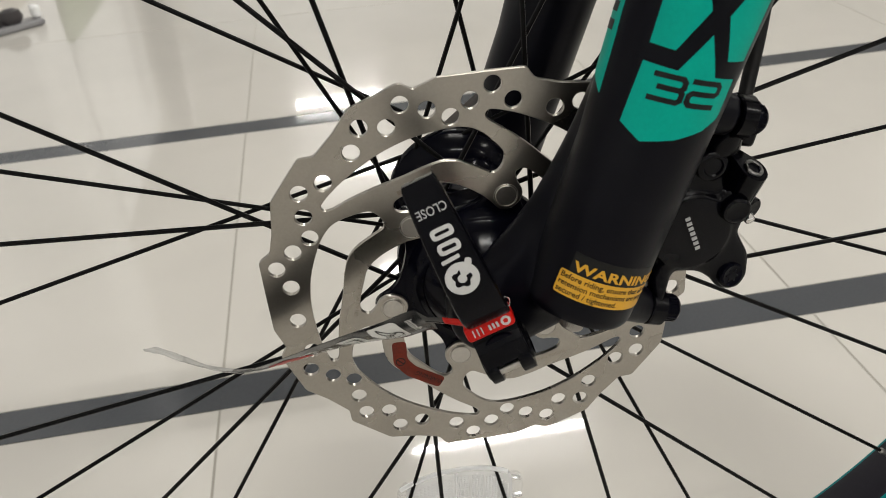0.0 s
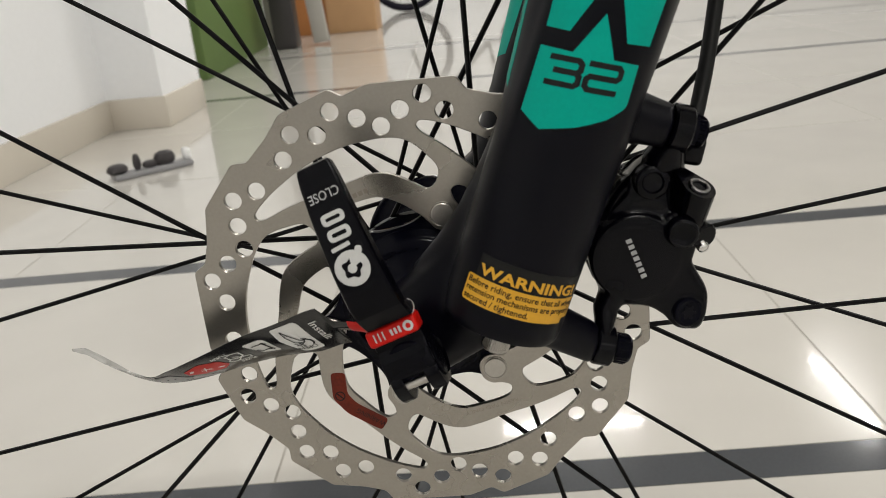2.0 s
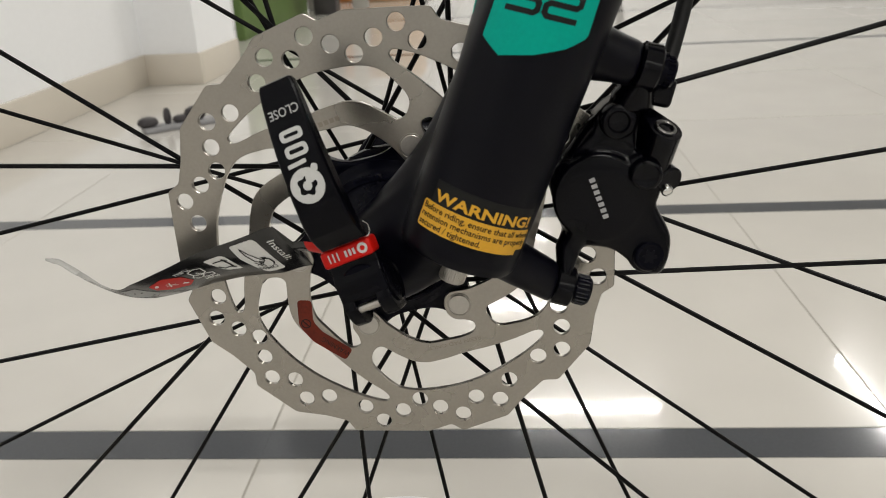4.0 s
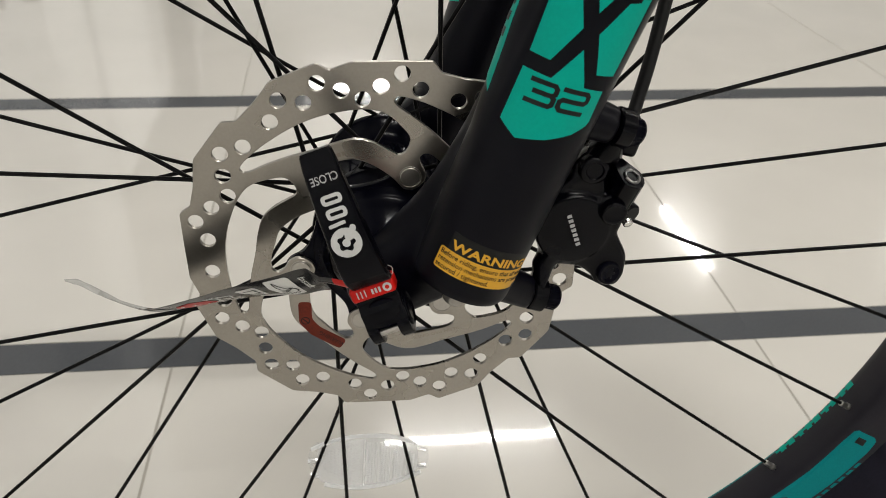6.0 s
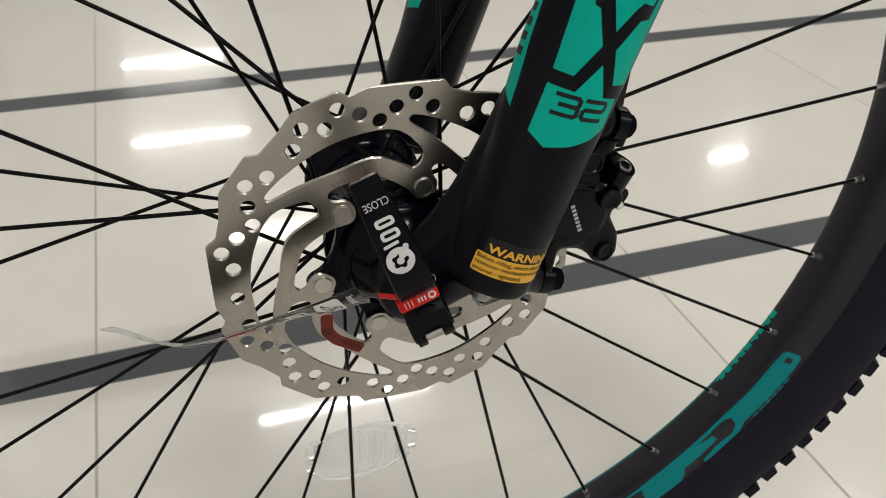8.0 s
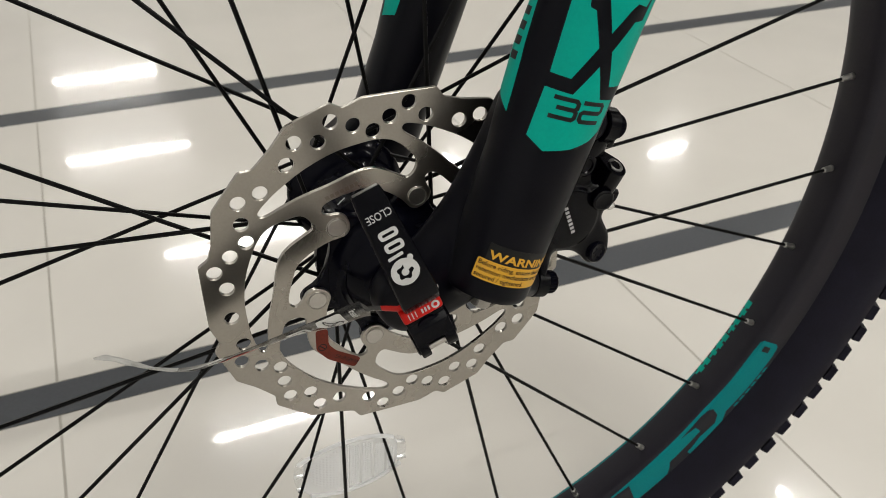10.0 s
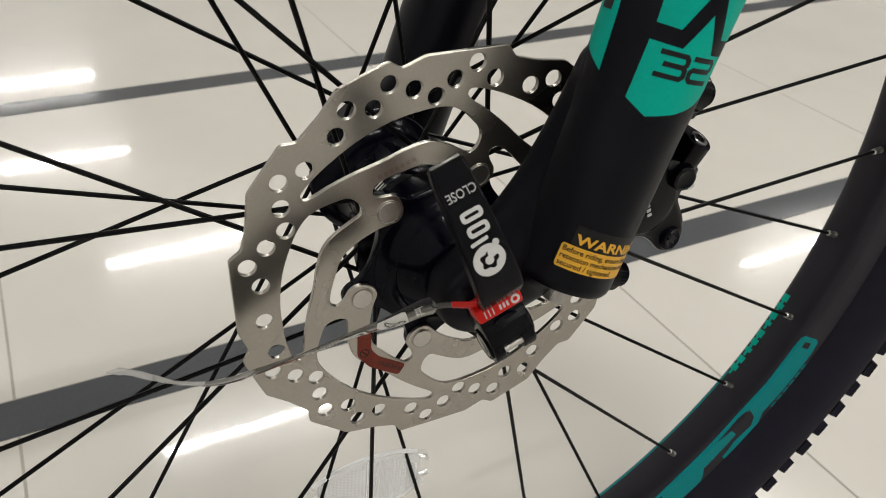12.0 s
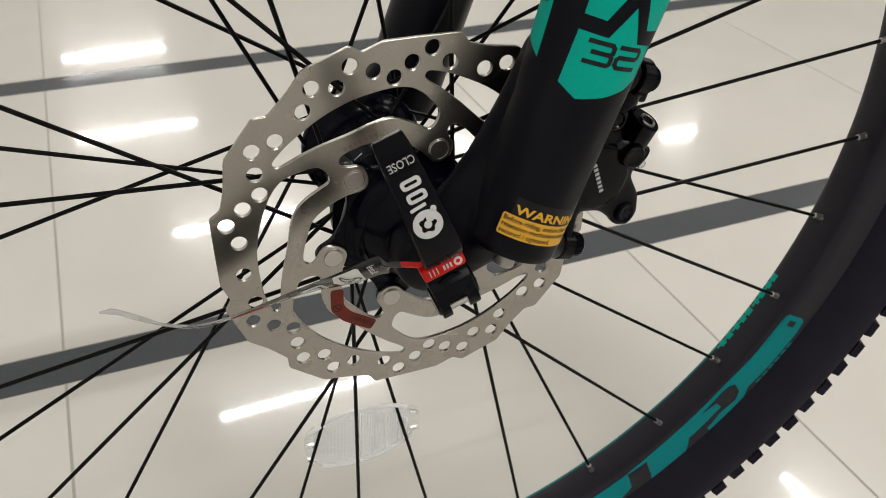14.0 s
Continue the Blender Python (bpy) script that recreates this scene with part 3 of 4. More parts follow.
LEVER_ROWS = ((-0.035, 14.2, 3.6, -2.6), (0.0, 14.6, 4.6, -0.6), (0.06, 14.8, 5.0, 2.4), (0.15, 14.8, 5.6, 4.2), (0.35, 14.2, 5.8, 5.0), (0.55, 13.4, 5.4, 4.5), (0.72, 12.6, 4.8, 3.4), (0.9, 11.7, 3.8, 1.4), (0.98, 10.8, 3.0, 0.3), (1.0, 9.8, 2.2, 0.0))
LEVER_CUT = ((-1, -1), (-1, -0.22), (-0.94, -0.06), (-0.86, 0), (0.86, 0), (0.94, -0.06), (1, -0.22), (1, -1))
L_DIR = LT - LB
L_SIDE = Vector((0.932, 0.0, 0.362))
L_SIDE = (L_SIDE - L_DIR.normalized() * L_SIDE.dot(L_DIR.normalized())).normalized()
L_OUT = L_SIDE.cross(L_DIR).normalized()
if L_OUT.y > 0:
    L_OUT = -L_OUT


def lever_row(t):
    for a, b in zip(LEVER_ROWS, LEVER_ROWS[1:]):
        if a[0] <= t <= b[0]:
            k = (t - a[0]) / (b[0] - a[0])
            return [x + (y - x) * k for x, y in zip(a, b)]
    return LEVER_ROWS[-1]


def lever_body():
    bm = bmesh.new()
    rings = []
    for t, wd, th, lift in LEVER_ROWS:
        c = LB + L_DIR * t + L_OUT * lift
        rings.append(ring(bm, [c + L_SIDE * x * wd / 2 + L_OUT * y * th for x, y in LEVER_CUT]))
    skin(bm, rings)
    return bm


lever = part("axle_lever", lever_body(), LEVER, bicycle, "closed black quick-release axle lever with white print", angle=20)


def on_lever(bm):
    """x across, y along the lever from its foot, in mm."""
    n = L_DIR.length
    for t, *_ in LEVER_ROWS[1:-1]:
        bmesh.ops.bisect_plane(bm, geom=bm.verts[:] + bm.edges[:] + bm.faces[:], plane_co=(0, t * n, 0), plane_no=(0, 1, 0))
    for v in bm.verts:
        t = v.co.y / n
        v.co = LB + L_DIR * t + L_SIDE * v.co.x + L_OUT * (lever_row(t)[3] + 0.06 + v.co.z)
    return bm


def turned(bm, deg, at):
    return laid(bm, Matrix.Translation((*at, 0)) @ Matrix.Rotation(radians(deg), 4, "Z"))


bm = lettering("CLOSE", 3.8, 0.05, 0.03, 0.84, "CENTER")
part("lettering", on_lever(turned(bm, 180, (0.2, 40.6))), GREY_PRINT, lever)
# maker's mark as plain shapes: a ring and three bars
def circle(r, n=28, at=(0, 0)):
    return [(at[0] + r * math.cos(t), at[1] + r * math.sin(t)) for t in (2 * math.pi * i / n for i in range(n))]


MX, MY = -0.5, 17.5
arc_out = [(t, 2.75 + 0.4 * math.cos(5 * t)) for t in (radians(50 + 34 + 292 * i / 44) for i in range(45))]
hole = [(MX + r * math.cos(t), MY + r * math.sin(t)) for t, r in arc_out] + [(MX + 1.35 * math.cos(t), MY + 1.35 * math.sin(t)) for t, r in arc_out[::-1]]
part("mark_ring", on_lever(sheet([circle(5.15, at=(MX, MY)), hole], 0.05)), PALE_PRINT, lever)
part("mark_tab", on_lever(sheet([rounded([(MX + 2.4, MY + 4.0), (MX + 4.4, MY + 2.8), (MX + 5.0, MY + 4.8), (MX + 3.4, MY + 5.6)], 0.9)], 0.05)), PALE_PRINT, lever)
part("mark_bar", on_lever(sheet([rounded([(-4.0, 23.4), (1.8, 23.8), (1.8, 25.0), (-4.0, 24.6)], 0.4)], 0.05)), PALE_PRINT, lever)
for y0, y1 in ((26.0, 29.6), (30.8, 34.2)):
    part("mark_bar", on_lever(sheet([rounded([(-3.4, y0), (3.7, y0), (3.7, y1), (-3.4, y1)], 1.6), rounded([(-2.1, y0 + 1.2), (2.4, y0 + 1.2), (2.4, y1 - 1.2), (-2.1, y1 - 1.2)], 0.5)], 0.05)), PALE_PRINT, lever)

part("wire_clip", tube([(0.6, -44.9, 21.0), (1.7, -44.5, 20.2), (2.2, -43.9, 18.4), (1.9, -43.7, 16.6), (1.0, -44.1, 15.8)], 0.2, 8), CHROME, lever, "thin bright wire clip")

# bright metal strip added for the highlight on the upward end face
part("tip_highlight", box((9.4, 0.5, 1.7), LT + L_DIR.normalized() * 0.1 - L_OUT * 1.0, 0.2, 2, None, Matrix((L_SIDE, L_DIR.normalized(), L_OUT)).transposed().to_4x4()), FIN, lever, "bright strip standing in for the highlight on the lever's tip")
# collar with the red band, and the cam with two prongs
DOWN = -L_DIR.normalized()
COLLAR = LB + DOWN * 2.5 + Vector((0.2, 4.8, -3.3))


def block(c, wide, long, deep, bevel):
    m = Matrix((L_SIDE, -DOWN, L_OUT)).transposed().to_4x4()
    return box((wide, long, deep), c, bevel, 3, None, m)


part("collar", block(COLLAR + L_OUT * -3.4, 16.2, 5.4, 8.4, 1.2), RED, lever, "red anodised collar with pale print")
collar = [o for o in lever.children if o.name.startswith("collar")][0]
for x in (-5.4, -4.0, -2.6):
    part("mark_bar", block(COLLAR + L_OUT * 0.86 + L_SIDE * x, 0.4, 2.6, 0.1, 0.02), PALE_PRINT, collar)
for x in (0.0, 1.3, 2.6):
    part("mark_bar", block(COLLAR + L_OUT * 0.86 + L_SIDE * x, 0.75, 1.9, 0.1, 0.02), PALE_PRINT, collar)
part("mark_ring", laid(sheet([circle(1.6), circle(0.8)], 0.1), Matrix.Translation(COLLAR + L_OUT * 0.88 + L_SIDE * 5.4) @ Matrix((L_SIDE, -DOWN, L_OUT)).transposed().to_4x4()), PALE_PRINT, collar)
CAM = COLLAR + DOWN * 14.6 + L_OUT * -8.3
SIDEWAYS = Matrix.Translation(COLLAR) @ Matrix((DOWN, L_OUT, L_SIDE)).transposed().to_4x4()
CHEEK = [(2.4, -1.7), (5.2, -1.9), (8.0, -0.3), (12.5, -0.7)] + [(14.6 + 8.2 * math.cos(radians(a)), -8.3 + 8.2 * math.sin(radians(a))) for a in range(75, -171, -15)] + [(4.6, -12.6), (2.4, -9.0)]


def cheek(x0, x1, high, low):
    """A slice of the cam's rounded side profile between two places across it and two depths below the collar."""
    shape = CHEEK
    for limit, sign in ((high, 1), (low, -1)):
        kept = []
        for p, q in zip(shape, shape[1:] + shape[:1]):
            a, b = sign * (p[0] - limit), sign * (q[0] - limit)
            if a >= 0:
                kept.append(p)
            if a * b < 0:
                kept.append((limit, p[1] + (q[1] - p[1]) * a / (a - b)))
        shape = kept
    bm = sheet([rounded(shape, 0.5, 2)], x1 - x0, 0.45)
    return laid(laid(bm, Matrix.Translation((0, 0, (x0 + x1) / 2))), SIDEWAYS)


cam_block = part("cam", cheek(-7.6, 7.8, 0, 14.4), LEVER, lever, "black cam block with two prongs")
part("prong", cheek(-7.5, -3.7, 13.7, 22.8), LEVER, cam_block)
part("prong", cheek(3.2, 7.7, 13.7, 21.8), LEVER, cam_block)
bm = lathe([(6.5, -0.4), (6.5, 0.4), (5.9, 0.8), (5.4, 0.3), (0.3, 0.3)], CAM - DOWN * 1.6 + L_SIDE * 8.0, L_SIDE, 36)
part("pin_end", bm, LEVER, cam_block)
bm = lathe([(5.6, -0.4), (5.6, 0.3), (5.0, 0.55), (4.5, 0.1), (0.3, 0.1)], CAM + DOWN * 1.0 - L_SIDE * 7.8, -L_SIDE, 36)
part("pin_rim", bm, LEVER, cam_block)
bm = lathe([(4.4, 0), (4.3, 0.35), (3.2, 0.4), (2.9, -0.2), (0.3, -0.2)], CAM + DOWN * 1.0 - L_SIDE * 7.9, -L_SIDE, 32)
pin_end = part("pin_end", bm, RIVET, cam_block, "worn bright pin end")
part("slot", block(CAM + DOWN * 1.0 - L_SIDE * 7.75, 0.12, 5.0, 1.2, 0.02), INK, pin_end)
part("pin", rod(CAM + L_SIDE * -4.4 + L_OUT * 5.4 + DOWN * 2.6, CAM + L_SIDE * 3.8 + L_OUT * 5.4 + DOWN * 2.6, 1.3, 20), RIVET, cam_block, "bright metal pin")
part("axle_nut", lathe([(6, 114), (9.5, 114.4), (10, 115), (10, 121), (9.2, 122), (4, 122)], segs=32), RIVET, bicycle, "pale metal axle end nut")

# ---- brake caliper ----
OUTLINE = [(55.1, 21.4), (56.1, 26.8), (58.2, 30.3), (61.3, 33.2), (63.4, 37.0), (66.4, 41.2), (71.5, 45.6), (77.5, 49.0), (84, 48), (88, 44), (91, 40), (91.5, 30), (89.7, 18.5), (88.4, 15.5), (90.5, 11.2), (92.9, 6.9), (93.8, 3.7),
           (93.6, -1), (91.9, -7.1), (89.3, -8.7), (86.6, -7.7), (82.2, -4.9), (75.1, 0.9), (66.7, 1.9), (61, 2.6), (59.6, 6.4), (57.2, 13)]
AX = Vector((0.955, 0.05, -0.29)).normalized()
body = laid(sheet([rounded([(u, min(w, 31.5 + 0.1 * (u - 70))) for u, w in OUTLINE if not 36 < w < 46], 3, 4)], 13, 3.2, 3), Matrix.Translation((0, -11.0, 0)) @ FACE)
merge(body, laid(sheet([rounded(OUTLINE, 3, 4)], 8.4, 2.6, 3), Matrix.Translation((0, -8.7, 0)) @ FACE))
merge(body, hull(disc_points(Vector((81.2, -15.6, 59.2)) + AX * 2.8, AX, 5.6, 20) + disc_points((80.6, -12.4, 51.0), (0, 0, 1), 6.4, 20) + disc_points((79.6, -11.0, 45.4), (0, 0, 1), 7.6, 20)))
merge(body, hull(disc_points(Vector((56.6, -16, -10.6)) + AX * 3.2, AX, 5.6, 16) + disc_points((61.5, -13.5, 2), (0, 0, 1), 4.6, 16)))
merge(body, hull(disc_points((61.5, -13.5, 1), (0, 0, 1), 4.6, 16) + disc_points((66.0, -12.5, 9), (0, 0, 1), 6.0, 16)))
merge(body, hull(disc_points((75.6, -14.6, 42.4), (0, 1, 0), 6.4, 20) + disc_points((74.4, -16.4, 30.0), (0, 1, 0), 7.5, 20) + disc_points((66.4, -15.4, 30.6), (0, 1, 0), 4.6, 20)))
merge(body, lathe([(14.6, 1.0), (14.2, -0.9), (12.6, -1.5), (0.4, -1.6)], (70.4, -17.3, 18.6), (0, 1, 0), 48))
merge(body, lathe([(6.4, 3), (6.2, -0.6), (4.6, -1.2), (0.4, -1.2)], (84.6, -17.2, 26.8), (0, 1, 0), 32))
merge(body, lathe([(6.6, 3), (6.4, -0.4), (5.2, -0.9), (0.4, -0.9)], (86.4, -17.0, -0.8), (0, 1, 0), 32))
caliper = part("brake_caliper", body, CAST, bicycle, "black cast disc brake caliper bolted behind the fork leg", angle=180)
casting = caliper.modifiers.new("cast", "REMESH")
casting.mode, casting.voxel_size, casting.use_smooth_shade = "VOXEL", 0.0007, True
casting = caliper.modifiers.new("soft", "SMOOTH")
casting.factor, casting.iterations = 0.5, 9
part("caliper_half", laid(sheet([rounded([(p[0] - 1, p[1] if p[1] < 33 else 33 + (p[1] - 33) * 0.66) for p in OUTLINE], 3, 4)], 13, 3.0), Matrix.Translation((0, 10.0, 0)) @ FACE), CAST, caliper, angle=45)
part("piston_cover", lathe([(13.6, 1.0), (13.4, -1.5), (12.4, -1.72), (8.0, -2.0), (4, -2.1), (0.4, -2.1)], (70.4, -17.3, 18.6), (0, 1, 0), 48), CAST, caliper, "round black piston cover with pale print", angle=50)
part("boss", lathe([(6.2, 6), (5.7, 0.6), (5.2, -0.7), (4.3, -1.3), (3.4, -1.3), (2.9, -0.7), (0.4, -0.5)], (76.0, -17.0, 42.6), (0, 1, 0), 32), CAST, caliper)
bm = bmesh.new()
for i in range(7):
    c = Vector((68.2 + 0.72 * i, -19.5, 24.9 - i * 1.95))
    box((1.8, 0.12, 1.35), c, 0.0, 1, bm, Matrix.Rotation(radians(-20), 4, "Y"))
part("lettering_bar", bm, GREY_PRINT, caliper)


def cap_bolt(name, base, axis, r, long, parent, ribs=0):
    bm = lathe([(r * 0.86, 0), (r, 0.5), (r, long - 0.8), (r * 0.86, long), (r * 0.55, long), (r * 0.5, long - 2.4), (0.3, long - 2.4)], base, axis, 30)
    x, y, a = basis(axis)
    for i in range(ribs):
        t = 2 * math.pi * i / ribs
        p = Vector(base) + (x * math.cos(t) + y * math.sin(t)) * r
        rod(p + a * 1.0, p + a * (long - 1.2), 0.36, 5, bm)
    return part(name, bm, GLOSS, parent, "black knurled socket bolt" if ribs else "black socket bolt")


EAR_U, EAR_L = Vector((81.2, -15.6, 59.2)), Vector((56.6, -16, -10.6))
rows = [(56, 68.4, 15.5), (60, 67.0, 13.4), (64, 65.4, 11.2), (67.5, 64.0, 9.4), (71, 62.7, 8.3), (76, 61.0, 7.4), (81.0, 59.2, 6.9)]
arm = bmesh.new()
skin(arm, [ring(arm, disc_points((u, -14.2 - 0.056 * (u - 56), w), AX, r, 32)) for u, w, r in rows])
flowed("mount_post", arm, 50, 112, "cast upper brake mount", fork_leg)
part("mount_ear", lathe([(6.6, 0), (7.3, 0.6), (7.3, 5.6), (6.4, 6.4)], EAR_U, AX, 32), CAST, caliper)
part("washer", lathe([(5.0, 0), (6.1, 0.2), (6.1, 1.2), (5.0, 1.4)], EAR_U + AX * 6.3, AX, 28), GLOSS, caliper)
cap_bolt("bolt", EAR_U + AX * 7.2, AX, 4.7, 3.9, caliper, 22)
flowed("mount_post", hull(disc_points(on_leg(12, 60, 8), AX, 7.8, 20) + disc_points(EAR_L, AX, 6.9, 20)), 6, 50, "cast lower brake mount", fork_leg)
part("mount_ear", lathe([(6.2, 0), (6.7, 0.6), (6.7, 5.6), (6.0, 6.2)], EAR_L, AX, 32), CAST, caliper)
cap_bolt("bolt", EAR_L + AX * 6.4, AX, 4.8, 5.6, caliper, 20)
SCREW_AX = Vector((0.22, -0.97, 0.1)).normalized()
SCREW = Vector((86.4, -17.6, -0.8))
screw = part("body_bolt", lathe([(5.0, -2), (5.0, 0.9), (4.6, 1.5), (3.9, 1.7), (3.6, 1.5), (0.3, 1.5)], SCREW, SCREW_AX, 36), GLOSS, caliper, "black screw with a star socket")
star = [((2.5 if i % 4 < 2 else 1.5) * math.cos(math.pi * i / 12), (2.5 if i % 4 < 2 else 1.5) * math.sin(math.pi * i / 12)) for i in range(24)]
x, y, a = basis(SCREW_AX)
part("star_socket", laid(sheet([rounded(star, 0.35, 2)], 0.1), Matrix.Translation(SCREW + SCREW_AX * 1.55) @ Matrix((x, y, a)).transposed().to_4x4()), FORK, screw)
part("boss", lathe([(5.6, 3), (5.0, 0.0), (4.9, -3.6), (4.5, -4.3), (3.7, -4.6), (3.4, -4.4), (0.4, -4.5)], (84.6, -17.5, 26.8), (0.08, 1, 0.03), 36), CAST, caliper, angle=50)
PORT_AX = Vector((0.316, -0.41, 0.855)).normalized()
PORT = Vector((89.9, -18.2, 40.3))
bm = hull(disc_points(PORT, PORT_AX, 5.3, 18) + disc_points((84.2, -11.4, 45.8), PORT_AX, 1.8, 10) + disc_points((87.0, -14.4, 27.0), (0, 0, 1), 5.2, 14) + disc_points((84.0, -9.0, 34.0), (0, 0, 1), 3.0, 10))
sharp = [e for e in bm.edges if len(e.link_faces) == 2 and e.calc_face_angle() > 0.7]
bmesh.ops.bevel(bm, geom=sharp, offset=0.5, segments=2, affect="EDGES", clamp_overlap=True)
part("port_block", bm, CAST, caliper, angle=40)
bm = lathe([(3.4, -0.6), (3.4, 0.7), (3.1, 0.95), (2.6, 0.95), (2.35, 0.7), (2.3, -0.2)], PORT + PORT_AX * 0.02 - L_SIDE * 0.2, PORT_AX, 32, caps=False)
port = part("port", bm, FIN, caliper, "worn bright threaded port")
# flat black disc on the solid block, painting the shade inside the socket
part("port_hole_shade", lathe([(2.4, 0.0), (1.6, 0.05), (0.3, 0.05)], PORT - L_SIDE * 0.2, PORT_AX, 24), INK, port)
part("banjo", box((8.5, 9.5, 9), (88.8, -8.0, 50.2), 1.6, 3, None, Matrix.Rotation(radians(14), 4, "Y")), CAST, caliper)
part("nipple_collar", lathe([(4.2, -3), (4.2, 1.6), (3.6, 2.2), (1.0, 2.2)], (91.6, -14.6, 24.0), (0.4, -0.8, -0.2), 26), CAST, caliper)
part("bleed_nipple", lathe([(1.9, -1), (1.9, 2.2), (1.6, 2.8), (1.1, 3.1), (0.3, 3.2)], (90.9, -15.4, 21.4), (0.25, -0.8, -0.5), 20), CHROME, caliper, "bright bleed nipple")
fins = bmesh.new()
for v, lift, high in ((-12.6, -1.0, 1.7), (-10.4, -1.9, 1.6), (-8.2, -2.6, 1.5), (-3.0, -3.0, 1.5)):
    path = spline([(68.4, v, 46.4 + lift), (70.6, v, 48.8 + lift), (73.6, v, 50.9 + lift), (77.4, v, 52.2 + lift)], 5)
    rings = []
    for p in path:
        rings.append(ring(fins, [p + Vector((0.55 * q * a, b, -0.85 * q * a)) for q, a, b in ((high, 0, -0.45), (high, 1, -0.45), (high, 1, 0.45), (high, 0, 0.45))]))
    skin(fins, rings)
part("pad_fins", fins, FIN, caliper, "bright stepped brake pad fins", angle=40)
hose = part("brake_hose", tube([(89, -7, 46), (90.5, -4, 53), (94, 1, 62), (98.5, 6, 79), (105, 14, 112), (116, 26, 170), (130, 36, 240), (142, 40, 290)], 2.5, 16), HOSE, bicycle, "black hydraulic brake hose")

# ---- sticker and etched marks on the rotor ----
def on_rotor(bm, lift):
    return laid(bm, Matrix.Translation((0, -0.9 - lift, 0)) @ FACE)


STICK = [(-32.9, -23.3), (-33.1, -32.6), (-29.3, -37.8), (-18.0, -45.2)]
warn = part("warning_strip", on_rotor(sheet([rounded(stroke(STICK, 5.4), 1.6)], 0.06), 0.06), ORANGE, rotor, "rust-red warning sticker on a rotor arm")


def rotor_text(text, at, deg, size, width, mat, parent=None, lift=0.03):
    bm = lettering(text, size, 0.02)
    xs = [v.co.x for v in bm.verts]
    bmesh.ops.scale(bm, vec=(width / (max(xs) - min(xs)), 1, 1), verts=bm.verts)
    return part("etching", on_rotor(turned(bm, deg, at), lift), mat, parent or rotor)


d = Vector(STICK[-1]) - Vector(STICK[-2])
n = Vector((-d.y, d.x)).normalized()
deg = math.degrees(math.atan2(d.y, d.x))
e = Vector(STICK[-1]) + n * 1.1
rotor_text("WARNING", tuple(e), deg + 180, 2.9, d.length * 0.86, INK, warn, 0.12)
c = Vector(STICK[1])
part("pictogram", on_rotor(sheet([circle(1.9, 20, tuple(c)), circle(1.5, 20, tuple(c))], 0.02), 0.12), INK, warn)
part("pictogram", on_rotor(sheet([stroke([(c.x - 1.2, c.y + 1.2), (c.x + 1.2, c.y - 1.2)], 0.45)], 0.02), 0.12), INK, warn)
rotor_text("Ø160 Min.TH=1.5", (-46.6, -9.4), 76.0, 2.1, 19.4, ETCH)
rotor_text("RESIN PAD ONLY", (30.8, -37.3), -166.1, 2.1, 19.7, ETCH)
bm = bmesh.new()
for i in range(7):
    merge(bm, on_rotor(turned(sheet([[(i * 2.08, -0.8), (i * 2.08 + 1.5, -0.8), (i * 2.08 + 1.5, 0.8), (i * 2.08, 0.8)]], 0.02), 18.5, (-27.2, 38.5)), 0.03))
part("lettering_bar", bm, ETCH, rotor)


TAIL = film("clear_tag_film", 0.55, (0.5, 0.5, 0.48), 0.08)

# ---- instruction tag hanging from the collar ----
# centre, direction across, half width
TAG_ROWS = [((-9, -44.4, 11.8), (0.40, 0.30, -0.85), 2.6), ((-23.5, -36.5, 10.2), (0.33, 0.56, -0.76), 11.3), ((-35, -34.2, 6.2), (0.364, 0.595, -0.716), 11.4),
            ((-48.5, -31.3, 2.4), (0.389, 0.675, -0.628), 11.0), ((-62.5, -27, -3.3), (0.442, 0.715, -0.541), 10.0), ((-77.9, -22.2, -9.9), (0.455, 0.743, -0.491), 9.4),
            ((-89.5, -18.4, -13.2), (0.181, 0.802, -0.569), 6.6), ((-101, -17.3, -9.6), (0.2, 0.8, -0.6), 2.2), ((-111.8, -17, -2.6), (0.2, 0.8, 0.4), 1.0), ((-115.4, -16, -1.6), (0.3, 0.8, 0.4), 1.2), ((-119, -15.6, -1.4), (0, 0.9, 0.3), 0.3)]
TAG_C = spline([c for c, _, _ in TAG_ROWS], 24)


def tag_frame(t):
    """The centre, the directions across and off the tag, and the half width, t rows along it."""
    t = min(max(t, 0), len(TAG_ROWS) - 1.001)
    i = t * 24
    k = int(i)
    p = TAG_C[k].lerp(TAG_C[min(k + 1, len(TAG_C) - 1)], i - k)
    d = (TAG_C[min(k + 2, len(TAG_C) - 1)] - TAG_C[max(k - 1, 0)]).normalized()
    j = int(t)
    a, b = TAG_ROWS[j], TAG_ROWS[j + 1]
    s = Vector(a[1]).lerp(Vector(b[1]), t - j).normalized()
    n = d.cross(s).normalized()
    w = a[2] + (b[2] - a[2]) * (t - j)
    if j == 0:
        w = 2.6
    return p, s, (n if n.y < 0 else -n), w


def ribbon(t0, t1, steps=10, thick=0.16):
    bm = bmesh.new()
    rings = []
    n = max(2, int((t1 - t0) * steps))
    for i in range(n + 1):
        p, s, o, w = tag_frame(t0 + (t1 - t0) * i / n)
        rings.append(ring(bm, [p + s * w * x + o * (0.8 * (1 - x * x) - y * thick) for x, y in
                               ((-1, 0), (-0.5, 0), (0, 0), (0.5, 0), (1, 0), (1, 1), (0.5, 1), (0, 1), (-0.5, 1), (-1, 1))]))
    skin(bm, rings)
    return bm


